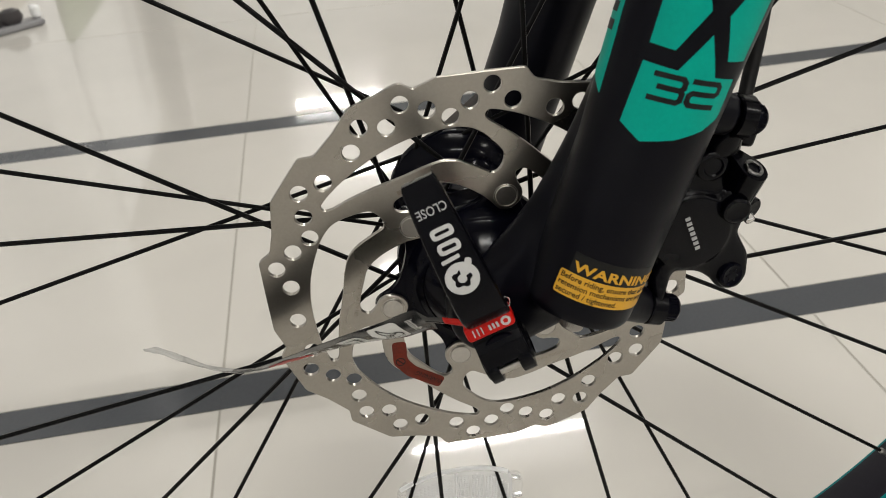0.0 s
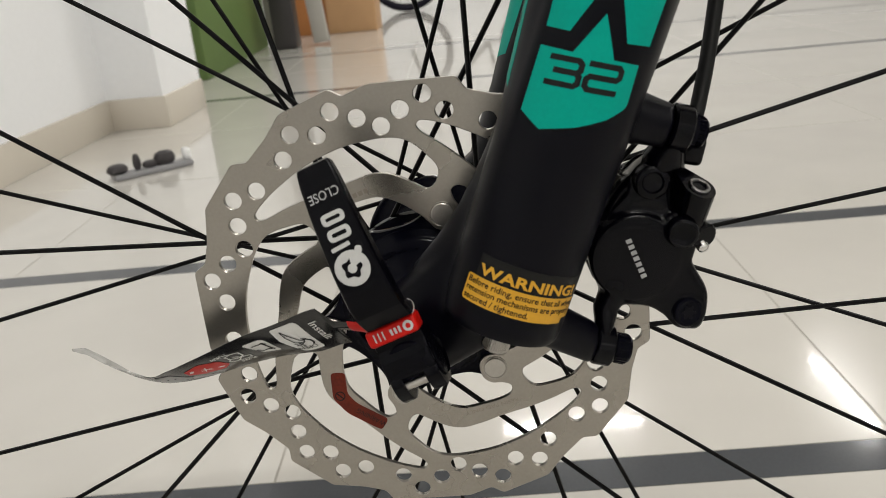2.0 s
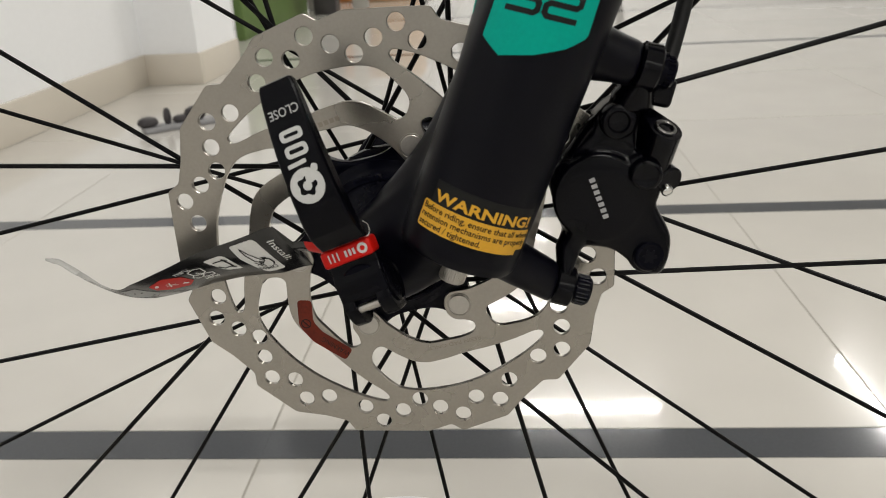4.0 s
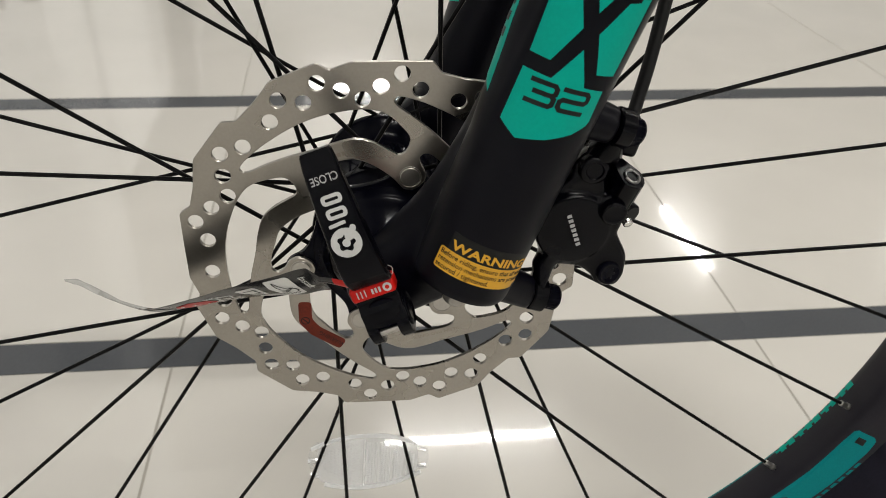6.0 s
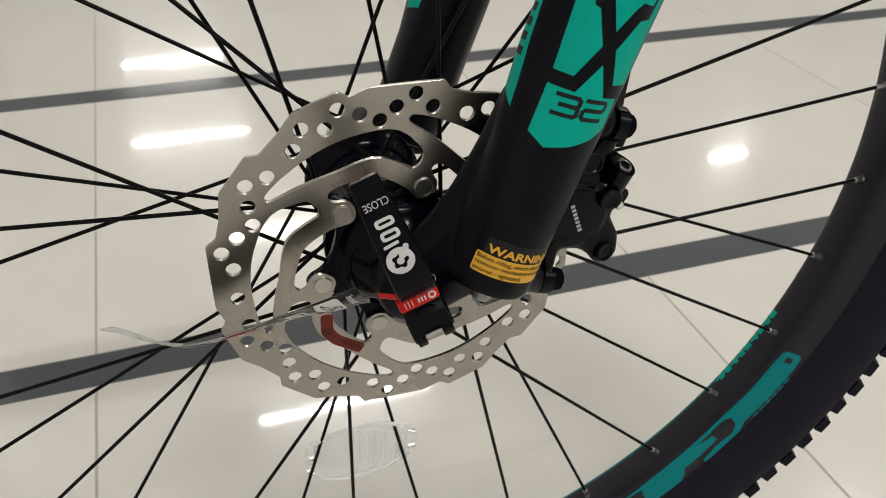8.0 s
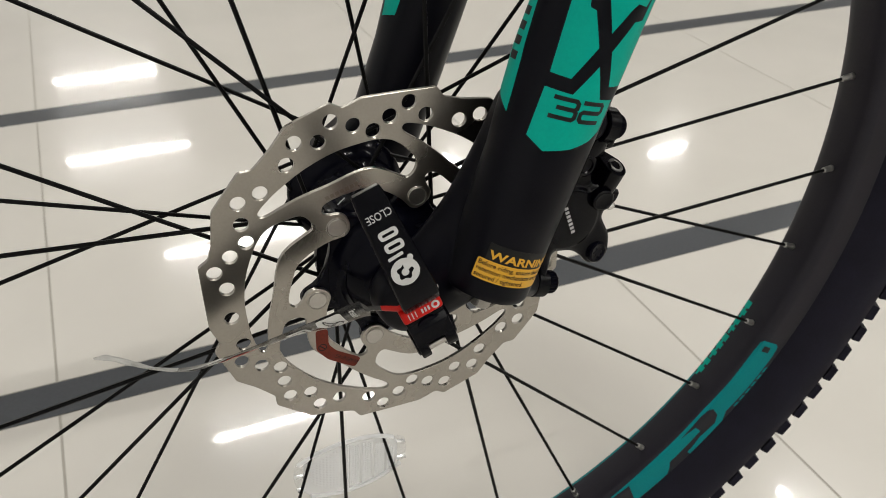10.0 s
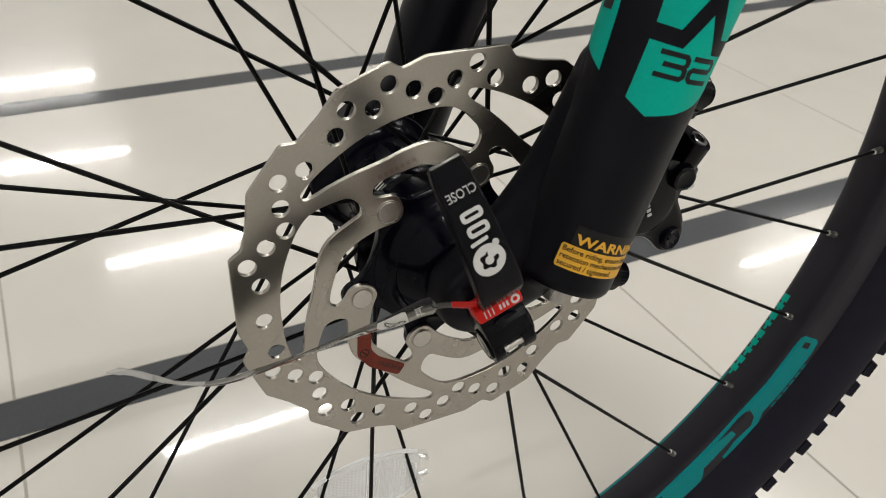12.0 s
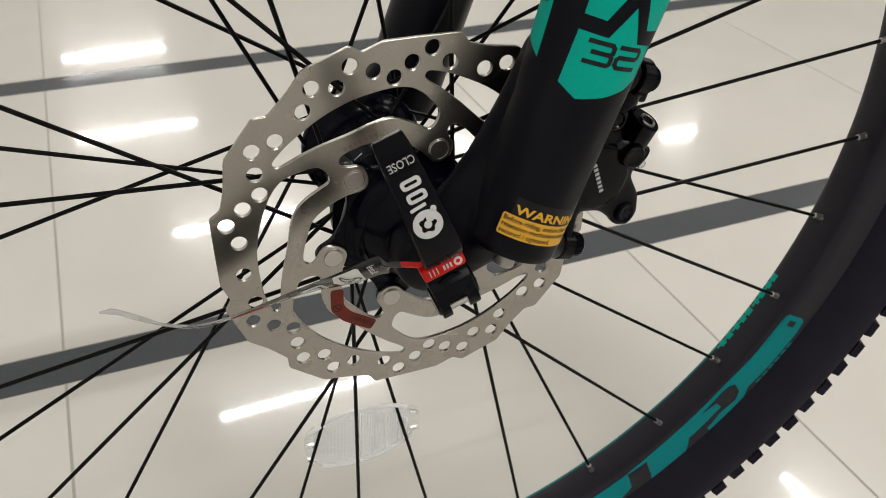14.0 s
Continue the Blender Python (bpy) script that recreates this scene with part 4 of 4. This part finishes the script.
tag = part("instruction_tag", ribbon(1.0, 6.25), VINYL, bicycle, "black film instruction tag with white pictograms")
part("tag_window", ribbon(6.25, 6.7), TAIL, tag, "clear film end of the tag")
part("tag_tail", ribbon(6.7, 10.0), TAIL, tag, "thin clear film tail")
part("tag_neck", ribbon(0.6, 1.0), VINYL, tag)
part("tag_loop", ribbon(0.0, 0.6), RED, tag, "red film loop")


def on_tag(bm, lift=0.1):
    """x in rows along the tag, y across it from -1 to 1."""
    for v in bm.verts:
        p, s, o, w = tag_frame(v.co.x)
        v.co = p + s * w * v.co.y + o * (0.8 * (1 - v.co.y ** 2) + lift)
    return bm


def subdivided(bm, cut):
    xs = [v.co.x for v in bm.verts]
    x = min(xs) + cut
    while x < max(xs):
        bmesh.ops.bisect_plane(bm, geom=bm.verts[:] + bm.edges[:] + bm.faces[:], plane_co=(x, 0, 0), plane_no=(1, 0, 0))
        x += cut
    for y in (-0.5, 0.0, 0.5):
        bmesh.ops.bisect_plane(bm, geom=bm.verts[:] + bm.edges[:] + bm.faces[:], plane_co=(0, y, 0), plane_no=(0, 1, 0))
    return bm


def tag_text(text, x, y, size, mat, along=False):
    bm = lettering(text, size, 0.0, 0.02, 1.0, "CENTER")
    for v in bm.verts:
        a, b = v.co.x, v.co.y
        v.co.x, v.co.y, v.co.z = (x + a / 13.6, y + b / 11, 0) if along else (x - b / 13.6, y + a / 11, 0)
    return part("lettering", on_tag(subdivided(bm, 0.1), 0.24), mat, tag)


def tag_patch(name, outlines, mat, lift=0.1, label=""):
    return part(name, on_tag(subdivided(sheet(outlines, 0.0), 0.12), lift), mat, tag, label)


FIELDS = (([(2.34, -0.85), (1.74, -0.85), (1.67, -0.70), (1.70, 0.72), (2.26, 0.76), (2.33, 0.55), (2.43, -0.20)], WHITE, "white pictogram field"),
          ([(3.20, -0.60), (2.74, -0.61), (2.66, -0.52), (2.64, 0.30), (2.96, 0.22), (3.04, 0.14), (3.14, -0.30)], WHITE, "white pictogram field"),
          ([(4.82, -0.50), (4.40, -0.62), (4.04, -0.30), (3.98, 0.15), (4.26, 0.45), (4.66, 0.25), (4.88, -0.10)], RED, "red pictogram field"),
          ([(5.86, -0.86), (5.18, -0.70), (4.95, 0.20), (5.26, 0.50), (5.80, 0.05)], GREY_PRINT, "grey pictogram field"))
for outline, mat, label in FIELDS:
    tag_patch("pictogram_field", [rounded(outline, 0.07)], mat, label=label)
tag_text("Install:", 1.44, -0.08, 4.4, WHITE)
tag_text("OPEN", 2.06, 0.41, 2.7, INK, True)
tag_text("PUSH", 3.54, 0.24, 2.2, WHITE, True)
tag_text("TURN", 3.86, -0.62, 2.2, WHITE, True)
# pictograms: a lever with an arrow, a nut, turning parts
for line, w, mat in (([(2.19, -0.66), (2.12, -0.34), (2.02, -0.04), (1.94, 0.10), (2.04, 0.19), (2.18, 0.02), (2.22, -0.30), (2.20, -0.62)], 0.032, INK),
                     ([(2.08, 0.06), (2.00, 0.16), (2.06, 0.20)], 0.03, INK), ([(2.22, 0.12), (2.14, 0.36)], 0.03, INK), ([(2.12, 0.14), (2.06, 0.38)], 0.03, INK), ([(2.24, 0.26), (2.06, 0.24)], 0.03, INK),
                     ([(1.90, -0.02), (1.80, 0.10), (1.78, 0.28), (1.84, 0.38)], 0.05, INK),
                     ([(3.06, -0.38), (2.78, -0.38), (2.74, 0.00), (2.98, 0.04), (3.06, -0.12)], 0.05, INK), ([(2.80, -0.44), (2.72, -0.30)], 0.06, INK), ([(2.82, 0.02), (2.70, 0.10)], 0.06, INK),
                     ([(3.80, -0.40), (3.60, -0.46), (3.43, -0.38), (3.45, -0.12), (3.62, -0.04), (3.78, -0.14), (3.80, -0.38)], 0.035, WHITE),
                     ([(3.52, -0.05), (3.34, 0.02), (3.36, 0.16), (3.58, 0.18), (3.70, 0.08)], 0.035, WHITE), ([(3.78, -0.16), (3.88, -0.02), (3.80, 0.12), (3.64, 0.12)], 0.03, WHITE), ([(3.66, -0.24), (3.54, -0.06), (3.66, 0.10)], 0.03, WHITE),
                     ([(4.74, -0.34), (4.66, -0.30)], 0.16, WHITE), ([(4.14, 0.10), (4.22, 0.16)], 0.14, WHITE), ([(4.50, -0.24), (4.36, 0.06)], 0.03, WHITE), ([(4.40, -0.28), (4.52, 0.04)], 0.03, WHITE), ([(4.56, -0.10), (4.34, -0.06)], 0.03, WHITE),
                     ([(5.50, -0.42), (5.44, -0.38)], 0.10, INK), ([(5.28, -0.30), (5.22, -0.26)], 0.10, INK), ([(5.22, 0.22), (5.16, 0.26)], 0.10, INK)):
    tag_patch("pictogram", [stroke(line, w)], mat, 0.24)
tag_patch("pictogram", [[(1.96, -0.10), (1.82, -0.02), (1.93, 0.08)]], INK, 0.24)

# ---- spoke reflector ----
REFL = Matrix.Translation((-10.4, 57, -171)) @ FACE @ Matrix.Rotation(radians(-3), 4, "Z")
lens = [(-27, -14), (-28, 0), (-26, 12), (-13, 17.5), (2, 19.5), (15, 18.4), (26, 14), (28, 2), (26, -9), (13, -16), (-4, -19.5), (-18, -18.4)]
shell = smooth_ring(lens, 4)
reflector = part("spoke_reflector", laid(sheet([shell], 2.0, 0.4), REFL), CLEAR, bicycle, "clear plastic spoke reflector with a prismatic face")
# thick white beads paint the lamp light refracted along the lens edges
for arc in ([(-31, 9.6), (-25, 13.2), (-13, 17.9), (2, 19.9), (15, 18.8), (25, 15.0)], [(-24, -17.0), (-18, -18.8), (-4, -19.9), (13, -16.4), (25, -10.4), (30, -7.0)]):
    part("edge", laid(tube([(x, y, 1.2) for x, y in arc], 1.25, 12, steps=6), REFL), EDGE, reflector, "moulded clear rim, whitened for the light it catches")
for lobe in ([(27, 11), (32, 11), (34, 5), (34, -2), (31, -7), (27, -7)], [(-27, 11), (-31, 9), (-33, 3), (-33, -5), (-31, -11), (-27, -12)]):
    part("tab", laid(sheet([smooth_ring(lobe, 3)], 1.2, 0.3), Matrix.Translation((0, 1.5, 0)) @ REFL), TAB, reflector)


def prisms(x0, x1, cell, high, skip=0):
    """A field of small pyramids inside the lens."""
    bm = bmesh.new()
    x = x0
    col = 0
    while x < x1:
        lim = 16.5 * math.sqrt(max(0, 1 - (x / 27) ** 2))
        y = -lim
        col += 1
        while y < lim - cell and not (skip and col % skip == 0):
            a = [bm.verts.new(p) for p in ((x, y, 0), (x + cell, y, 0), (x + cell, y + cell, 0), (x, y + cell, 0))]
            top = bm.verts.new((x + cell / 2, y + cell / 2, high))
            for i in range(4):
                bm.faces.new((a[i], a[(i + 1) % 4], top))
            y += cell
        x += cell
    return bm


part("prism_plate", laid(prisms(-1, 25, 1.5, 0.35, 5), Matrix.Translation((0, -1.2, 0)) @ REFL), PRISM, reflector, "clear prismatic plate", angle=5)
part("prism_plate", laid(prisms(-25, -3, 2.0, 0.2), Matrix.Translation((0, -1.2, 0)) @ REFL), CLEAR, reflector, "clear plate", angle=5)
part("rib", laid(box((0.7, 35, 1.2), (-2, -0.5, 0.8), 0.2), REFL), EDGE, reflector)
# clips made of metal to imitate the glints at the lens ends
for x, y, tilt in ((-30.5, 0.5, 6), (-29.5, -10.5, -14), (29.5, 10.0, -20), (30.5, -3.0, 8)):
    part("clip", laid(laid(box((5.5, 1.1, 3), (0, 0, 0), 0.4), Matrix.Translation((x, y, 1)) @ Matrix.Rotation(radians(tilt), 4, "Z")), REFL), BEAD, reflector, "clear clip, in bright metal for its glint")

# ---- rim graphics ----
def rim_face(a, f, lift=0.12):
    """f from 0 at the inner edge of the rim's flank to 1 at the tyre."""
    rows = ((-1.0, 277.6, -6.0), (-0.33, 278.3, -9.6), (0.0, 279.2, -11.4), (0.25, 281.5, -13.3), (0.5, 285.5, -14.1), (1.0, 294.0, -15.4), (1.4, 298.0, -15.8))
    for p, q in zip(rows, rows[1:]):
        if f <= q[0] or q is rows[-1]:
            k = (f - p[0]) / (q[0] - p[0])
            r, v = p[1] + (q[1] - p[1]) * k, p[2] + (q[2] - p[2]) * k
            break
    t = radians(a)
    return Vector(((r - lift * 0.9) * math.cos(t), HUB_MID + v - lift * 0.6, (r - lift * 0.9) * math.sin(t)))


def rim_sheet(pts, side=-1, lift=0.12):
    """A flat drawing of (degrees round the rim, f) laid on one flank; side 1 is the far one."""
    bm = sheet([list(pts)], 0.0)
    for y in (-0.33, 0.0, 0.25, 0.5, 1.0):
        bmesh.ops.bisect_plane(bm, geom=bm.verts[:] + bm.edges[:] + bm.faces[:], plane_co=(0, y, 0), plane_no=(0, 1, 0))
    for x in range(-75, 1):
        bmesh.ops.bisect_plane(bm, geom=bm.verts[:] + bm.edges[:] + bm.faces[:], plane_co=(x, 0, 0), plane_no=(1, 0, 0))
    for v in bm.verts:
        q = rim_face(v.co.x, v.co.y, lift)
        v.co = q if side < 0 else Vector((q.x, 2 * HUB_MID - q.y, q.z))
    return bm


def rim_patch(pts, name="graphic", side=-1, mat=RIM_TEAL_SHADED):
    return part(name, rim_sheet(pts, side), mat, rim)


rim_patch([(-27.6, 0.25), (-27.5, 0.85), (-27.8, 0.98), (-29.3, 1.10), (-34.4, 1.10), (-38.2, 1.0), (-39.5, 1.36), (-45.4, 1.38), (-45.4, 1.08), (-43, 0.92), (-40.3, 1.0), (-39.2, 0.80), (-38.8, 0.42), (-39.4, 0.26),
           (-40.6, 0.21), (-44.6, 0.28), (-42.2, 0.42), (-42.2, 0.72), (-46.7, 0.78), (-47.9, 0.78), (-49.3, 1.35), (-54.8, 1.35), (-53.9, 0.30), (-56.7, 0.25), (-56.7, 0.18), (-50.5, 0.10), (-46.4, 0.08), (-39.7, 0.04), (-34.7, 0.12), (-29.6, 0.10), (-28.0, 0.14)])
rim_patch([(-56.8, 0.20), (-57.4, 0.90), (-60, 1.30), (-68, 1.30), (-68, 0.20)])
for k in range(6):
    rim_patch([(-30.9 - 1.12 * k, 1.2), (-30.7 - 1.12 * k, 1.36), (-31.5 - 1.12 * k, 1.36), (-31.6 - 1.12 * k, 1.2)], "lettering_bar")
part("mark_dot", rim_sheet([(-28.25, 0.42), (-28.2, 0.72), (-29.0, 0.76), (-29.05, 0.44)], -1, 0.22), INK, rim)
# far-flank letters: same print in brighter teal, for the ceiling light on it
for k, w in enumerate((1.1, 0.8, 1.0, 0.6, 1.1, 0.9, 0.7, 1.0, 0.9)):
    a = -24.6 - 1.36 * k
    rim_patch([(a, -0.95), (a - 0.1, 0.05), (a - w, 0.05), (a - w + 0.1, -0.95)], "lettering_bar", 1, TEAL)
    rim_patch([(a - w + 0.25, -0.62), (a - w + 0.2, -0.28), (a - w - 0.6, -0.28), (a - w - 0.55, -0.62)], "lettering_bar", 1, TEAL)
rim_patch([(-36.9, -0.3), (-36.9, 0.05), (-72, 0.05), (-72, -0.3)], side=1)

# ---- ceiling lamps ----
def ceiling_lamp(x, y, long, turn):
    thing = new("ceiling_light")
    thing.matrix_basis = Matrix.Translation((x, y, CEILING)) @ Matrix.Rotation(radians(turn), 4, "Z")
    tagged(thing, "white batten lamp with a glowing tube under the ceiling", "lamp", "ceiling lamps")
    part("housing", box((long, 0.06, 0.035), (0, 0, -0.0178), 0.006), HOUSING, thing, mm=False)
    part("tube", lathe([(0.006, -long / 2 + 0.02), (0.013, -long / 2 + 0.03), (0.013, long / 2 - 0.03), (0.006, long / 2 - 0.02)], (0, 0, -0.052), (1, 0, 0), 12), LIGHT, thing, "glowing white tube", mm=False)
    la = bpy.data.lights.new("ceiling_light_glow", "AREA")
    la.shape, la.size, la.size_y, la.energy, la.color = "RECTANGLE", long - 0.06, 0.03, LAMP_WATTS * long / 1.18, LAMP_WHITE
    lo = new("ceiling_light_glow", la)
    lo.parent = thing
    lo.location = (0, 0, -0.07)


# last six, from (0.7, -1.2) on: unseen lamps added to light the hall
for x, y, long, turn in ((0.554, 3.455, 1.15, 2), (0.50, 5.55, 1.15, 2), (-0.19, 7.44, 1.15, 2), (-0.30, 9.48, 1.15, 2), (5.21, 3.71, 1.15, 2), (4.83, 5.76, 0.46, 2),
                         (2.72, 5.83, 1.15, 94), (3.0, 1.38, 1.15, 94), (0.7, -1.2, 1.15, 2), (0.7, -3.6, 1.15, 2), (4.2, -2.0, 1.15, 2), (6.5, 0.8, 1.15, 2), (8.0, -3.4, 1.15, 2), (2.4, -5.4, 1.15, 2)):
    ceiling_lamp(x, y, long, turn)

# ---- things at the far side ----
screen = new("partition")
screen.matrix_basis = Matrix.Translation((-1.29, 4.16, 0)) @ Matrix.Rotation(radians(2.5), 4, "Z")
tagged(screen, "low partition with a green lower panel and pale frame", "partition")
part("green_panel", box((0.04, 1.38, 0.52), (0, 0, 0.261), 0.003), GREEN, screen, mm=False)
part("top_panel", box((0.036, 1.38, 0.9), (0, 0, 0.974), 0.003), PLASTER, screen, mm=False)
part("edge_post", box((0.06, 0.05, 1.43), (0.05, 0.72, 0.716), 0.006), PALE, screen, mm=False)
slab("post", (0.13, 0.12, 1.4), (-1.125, 4.62, 0.701), PILLAR, "dark grey metal post standing on the floor", "", "post", bevel=0.004)
leg = slab("prop", (0.09, 0.04, 0.9), (0, 0, 0.4655), PALE, "slanted pale wooden prop standing on the floor", "", "prop", bevel=0.004)
leg.matrix_basis = Matrix.Translation((-0.93, 4.66, 0)) @ Matrix.Rotation(radians(-5), 4, "Y")
slab("display_board", (0.30, 0.30, 0.5), (-1.16, 5.5, 0.251), BROWN, "orange-brown wooden display stand on the floor", "", "stand", bevel=0.004)
slab("display_board", (0.32, 0.30, 0.5), (-0.845, 5.46, 0.251), TAN, "light tan wooden display stand on the floor", "", "stand", bevel=0.004)

# a second bicycle far behind
far_bike = new("bicycle")
far_bike.matrix_basis = Matrix.Translation((-0.60, 6.85, 0.0)) @ Matrix.Rotation(radians(4), 4, "Z")
tagged(far_bike, "dark bicycle standing far behind on the floor", "bicycle")
for x in (0.0, 1.08):
    t = [(0.026 * math.cos(a), 0.026 * math.sin(a)) for a in (2 * math.pi * i / 10 for i in range(10))]
    bm = lathe([(0.318 + r_, v_) for r_, v_ in t + t[:1]], (x, 0, 0.345), (0, 1, 0), 56, None, False)
    bmesh.ops.remove_doubles(bm, verts=bm.verts, dist=1e-5)
    wheel = part("wheel", bm, TYRE, far_bike, mm=False)
    bm = lathe([(0.02, -0.04), (0.02, 0.04)], (x, 0, 0.345), (0, 1, 0), 14)
    part("hub", bm, GLOSS, wheel, mm=False)
    bm = lathe([(0.284, -0.011), (0.298, -0.012), (0.298, 0.012), (0.284, 0.011), (0.284, -0.011)], (x, 0, 0.345), (0, 1, 0), 56, None, False)
    part("rim", bm, RIM, wheel, mm=False)
    bm = bmesh.new()
    for i in range(28):
        a = 2 * math.pi * i / 28
        rod((x, 0.03 if i % 2 else -0.03, 0.345), (x + 0.288 * math.cos(a), 0, 0.345 + 0.288 * math.sin(a)), 0.0011, 5, bm)
    part("spokes", bm, SPOKE, wheel, mm=False)
for name, pts, rad in (("fork", [(0, 0, 0.345), (0.12, 0, 0.70), (0.16, 0, 0.86)], 0.018), ("top_tube", [(0.17, 0, 0.84), (0.72, 0, 0.74)], 0.019), ("down_tube", [(0.16, 0, 0.78), (0.64, 0, 0.31)], 0.024),
                       ("seat_tube", [(0.64, 0, 0.31), (0.76, 0, 0.92)], 0.017), ("chain_stay", [(0.64, 0.03, 0.31), (1.08, 0.05, 0.345)], 0.011), ("seat_stay", [(0.72, 0.02, 0.72), (1.08, 0.05, 0.345)], 0.009),
                       ("handlebar", [(0.17, -0.32, 0.98), (0.14, 0, 0.95), (0.17, 0.32, 0.98)], 0.014)):
    part(name, tube(pts, rad, 12), FORK, far_bike, mm=False)
part("saddle", box((0.26, 0.13, 0.05), (0.78, 0, 0.95), 0.02, 3), GLOSS, far_bike, mm=False)

# something small in a clear bag on the floor
packet = new("packet")
packet.matrix_basis = Matrix.Translation((-0.835, 1.735, 0.0)) @ Matrix.Rotation(radians(40), 4, "Z")
tagged(packet, "grey metal tray with dark parts lying on the floor", "tray")
part("tray", box((0.20, 0.05, 0.014), (0, 0, 0.0075), 0.005), GREYPLASTIC, packet, mm=False)
for x, rx, ry, h in ((-0.086, 0.026, 0.02, 0.024), (-0.036, 0.010, 0.010, 0.040), (-0.004, 0.020, 0.014, 0.018), (0.034, 0.028, 0.018, 0.034)):
    bm = lathe([(0.7, 0), (0.98, 0.25), (1.0, 0.5), (0.8, 0.85), (0.4, 1.0)], (0, 0, 0), (0, 0, 1), 18)
    laid(bm, Matrix.Translation((x, 0, 0.0146)) @ Matrix.Diagonal((rx, ry, h, 1)))
    part("dark_lump", bm, PILLAR, packet, mm=False)
part("clear_tip", box((0.02, 0.03, 0.03), (0.092, 0, 0.0296), 0.008, 3), EDGE, packet, mm=False)

# ---- tiled floor ----
TILE_X, TILE_Y, BAND = 0.585, 0.602, 0.045
ORIGIN, TWIST = Vector((-0.203, 0.3928, 0)), radians(2.0)
floor_m = Matrix.Translation(ORIGIN) @ Matrix.Rotation(TWIST, 4, "Z")
floor = slab("floor", (30, 34, 0.05), (3, 3, -0.0255), GROUT, "cream polished tile floor with charcoal bands", category="floor")


def tile_mesh(lx, ly, mat, gap=0.0012, c=0.00015):
    bm = bmesh.new()
    x, y = lx / 2 - gap, ly / 2 - gap
    corners = ((-1, -1), (1, -1), (1, 1), (-1, 1))
    rings = [ring(bm, [(i * x, j * y, -0.009) for i, j in corners]), ring(bm, [(i * x, j * y, -c) for i, j in corners]),
             ring(bm, [(i * (x - c), j * (y - c), 0) for i, j in corners])]
    skin(bm, rings)
    return finish(bm, "tile", mat)


ROWS_Y = []
y = -BAND
ROWS_Y.append((y, BAND, True))
ROWS_Y += [(0.0, TILE_Y, False), (TILE_Y, BAND, True)]
y = TILE_Y + BAND
for k in range(18):
    ROWS_Y.append((y, TILE_Y, False))
    y += TILE_Y
    if k in (2, 4, 8, 12):
        ROWS_Y.append((y, BAND, True))
        y += BAND
y = -BAND
for k in range(12):
    y -= TILE_Y
    ROWS_Y.append((y, TILE_Y, False))
plate, band = tile_mesh(TILE_X, TILE_Y, TILE), tile_mesh(TILE_X, BAND, STRIP, 0.00002, 0.00003)
rest_t, rest_b = bmesh.new(), bmesh.new()
for y0, dy, dark in ROWS_Y:
    for i in range(-4, 19):
        x0 = i * TILE_X
        c = Vector((x0 + TILE_X / 2, y0 + dy / 2, 0))
        if -3 <= i <= 5 and -2.0 < y0 < 5.0:
            ob = new("band_tile" if dark else "tile", band if dark else plate)
            ob.matrix_basis = floor_m @ Matrix.Translation(c)
            ob.parent = floor
        else:
            bm = rest_b if dark else rest_t
            me = band if dark else plate
            k0 = len(bm.verts)
            bm.from_mesh(me)
            bm.verts.ensure_lookup_table()
            for v in bm.verts[k0:]:
                v.co += c
for bm, mat, nm in ((rest_t, TILE, "tiles"), (rest_b, STRIP, "band_tiles")):
    laid(bm, floor_m)
    tagged(part(nm, bm, mat, floor, mm=False), kind="stuff")
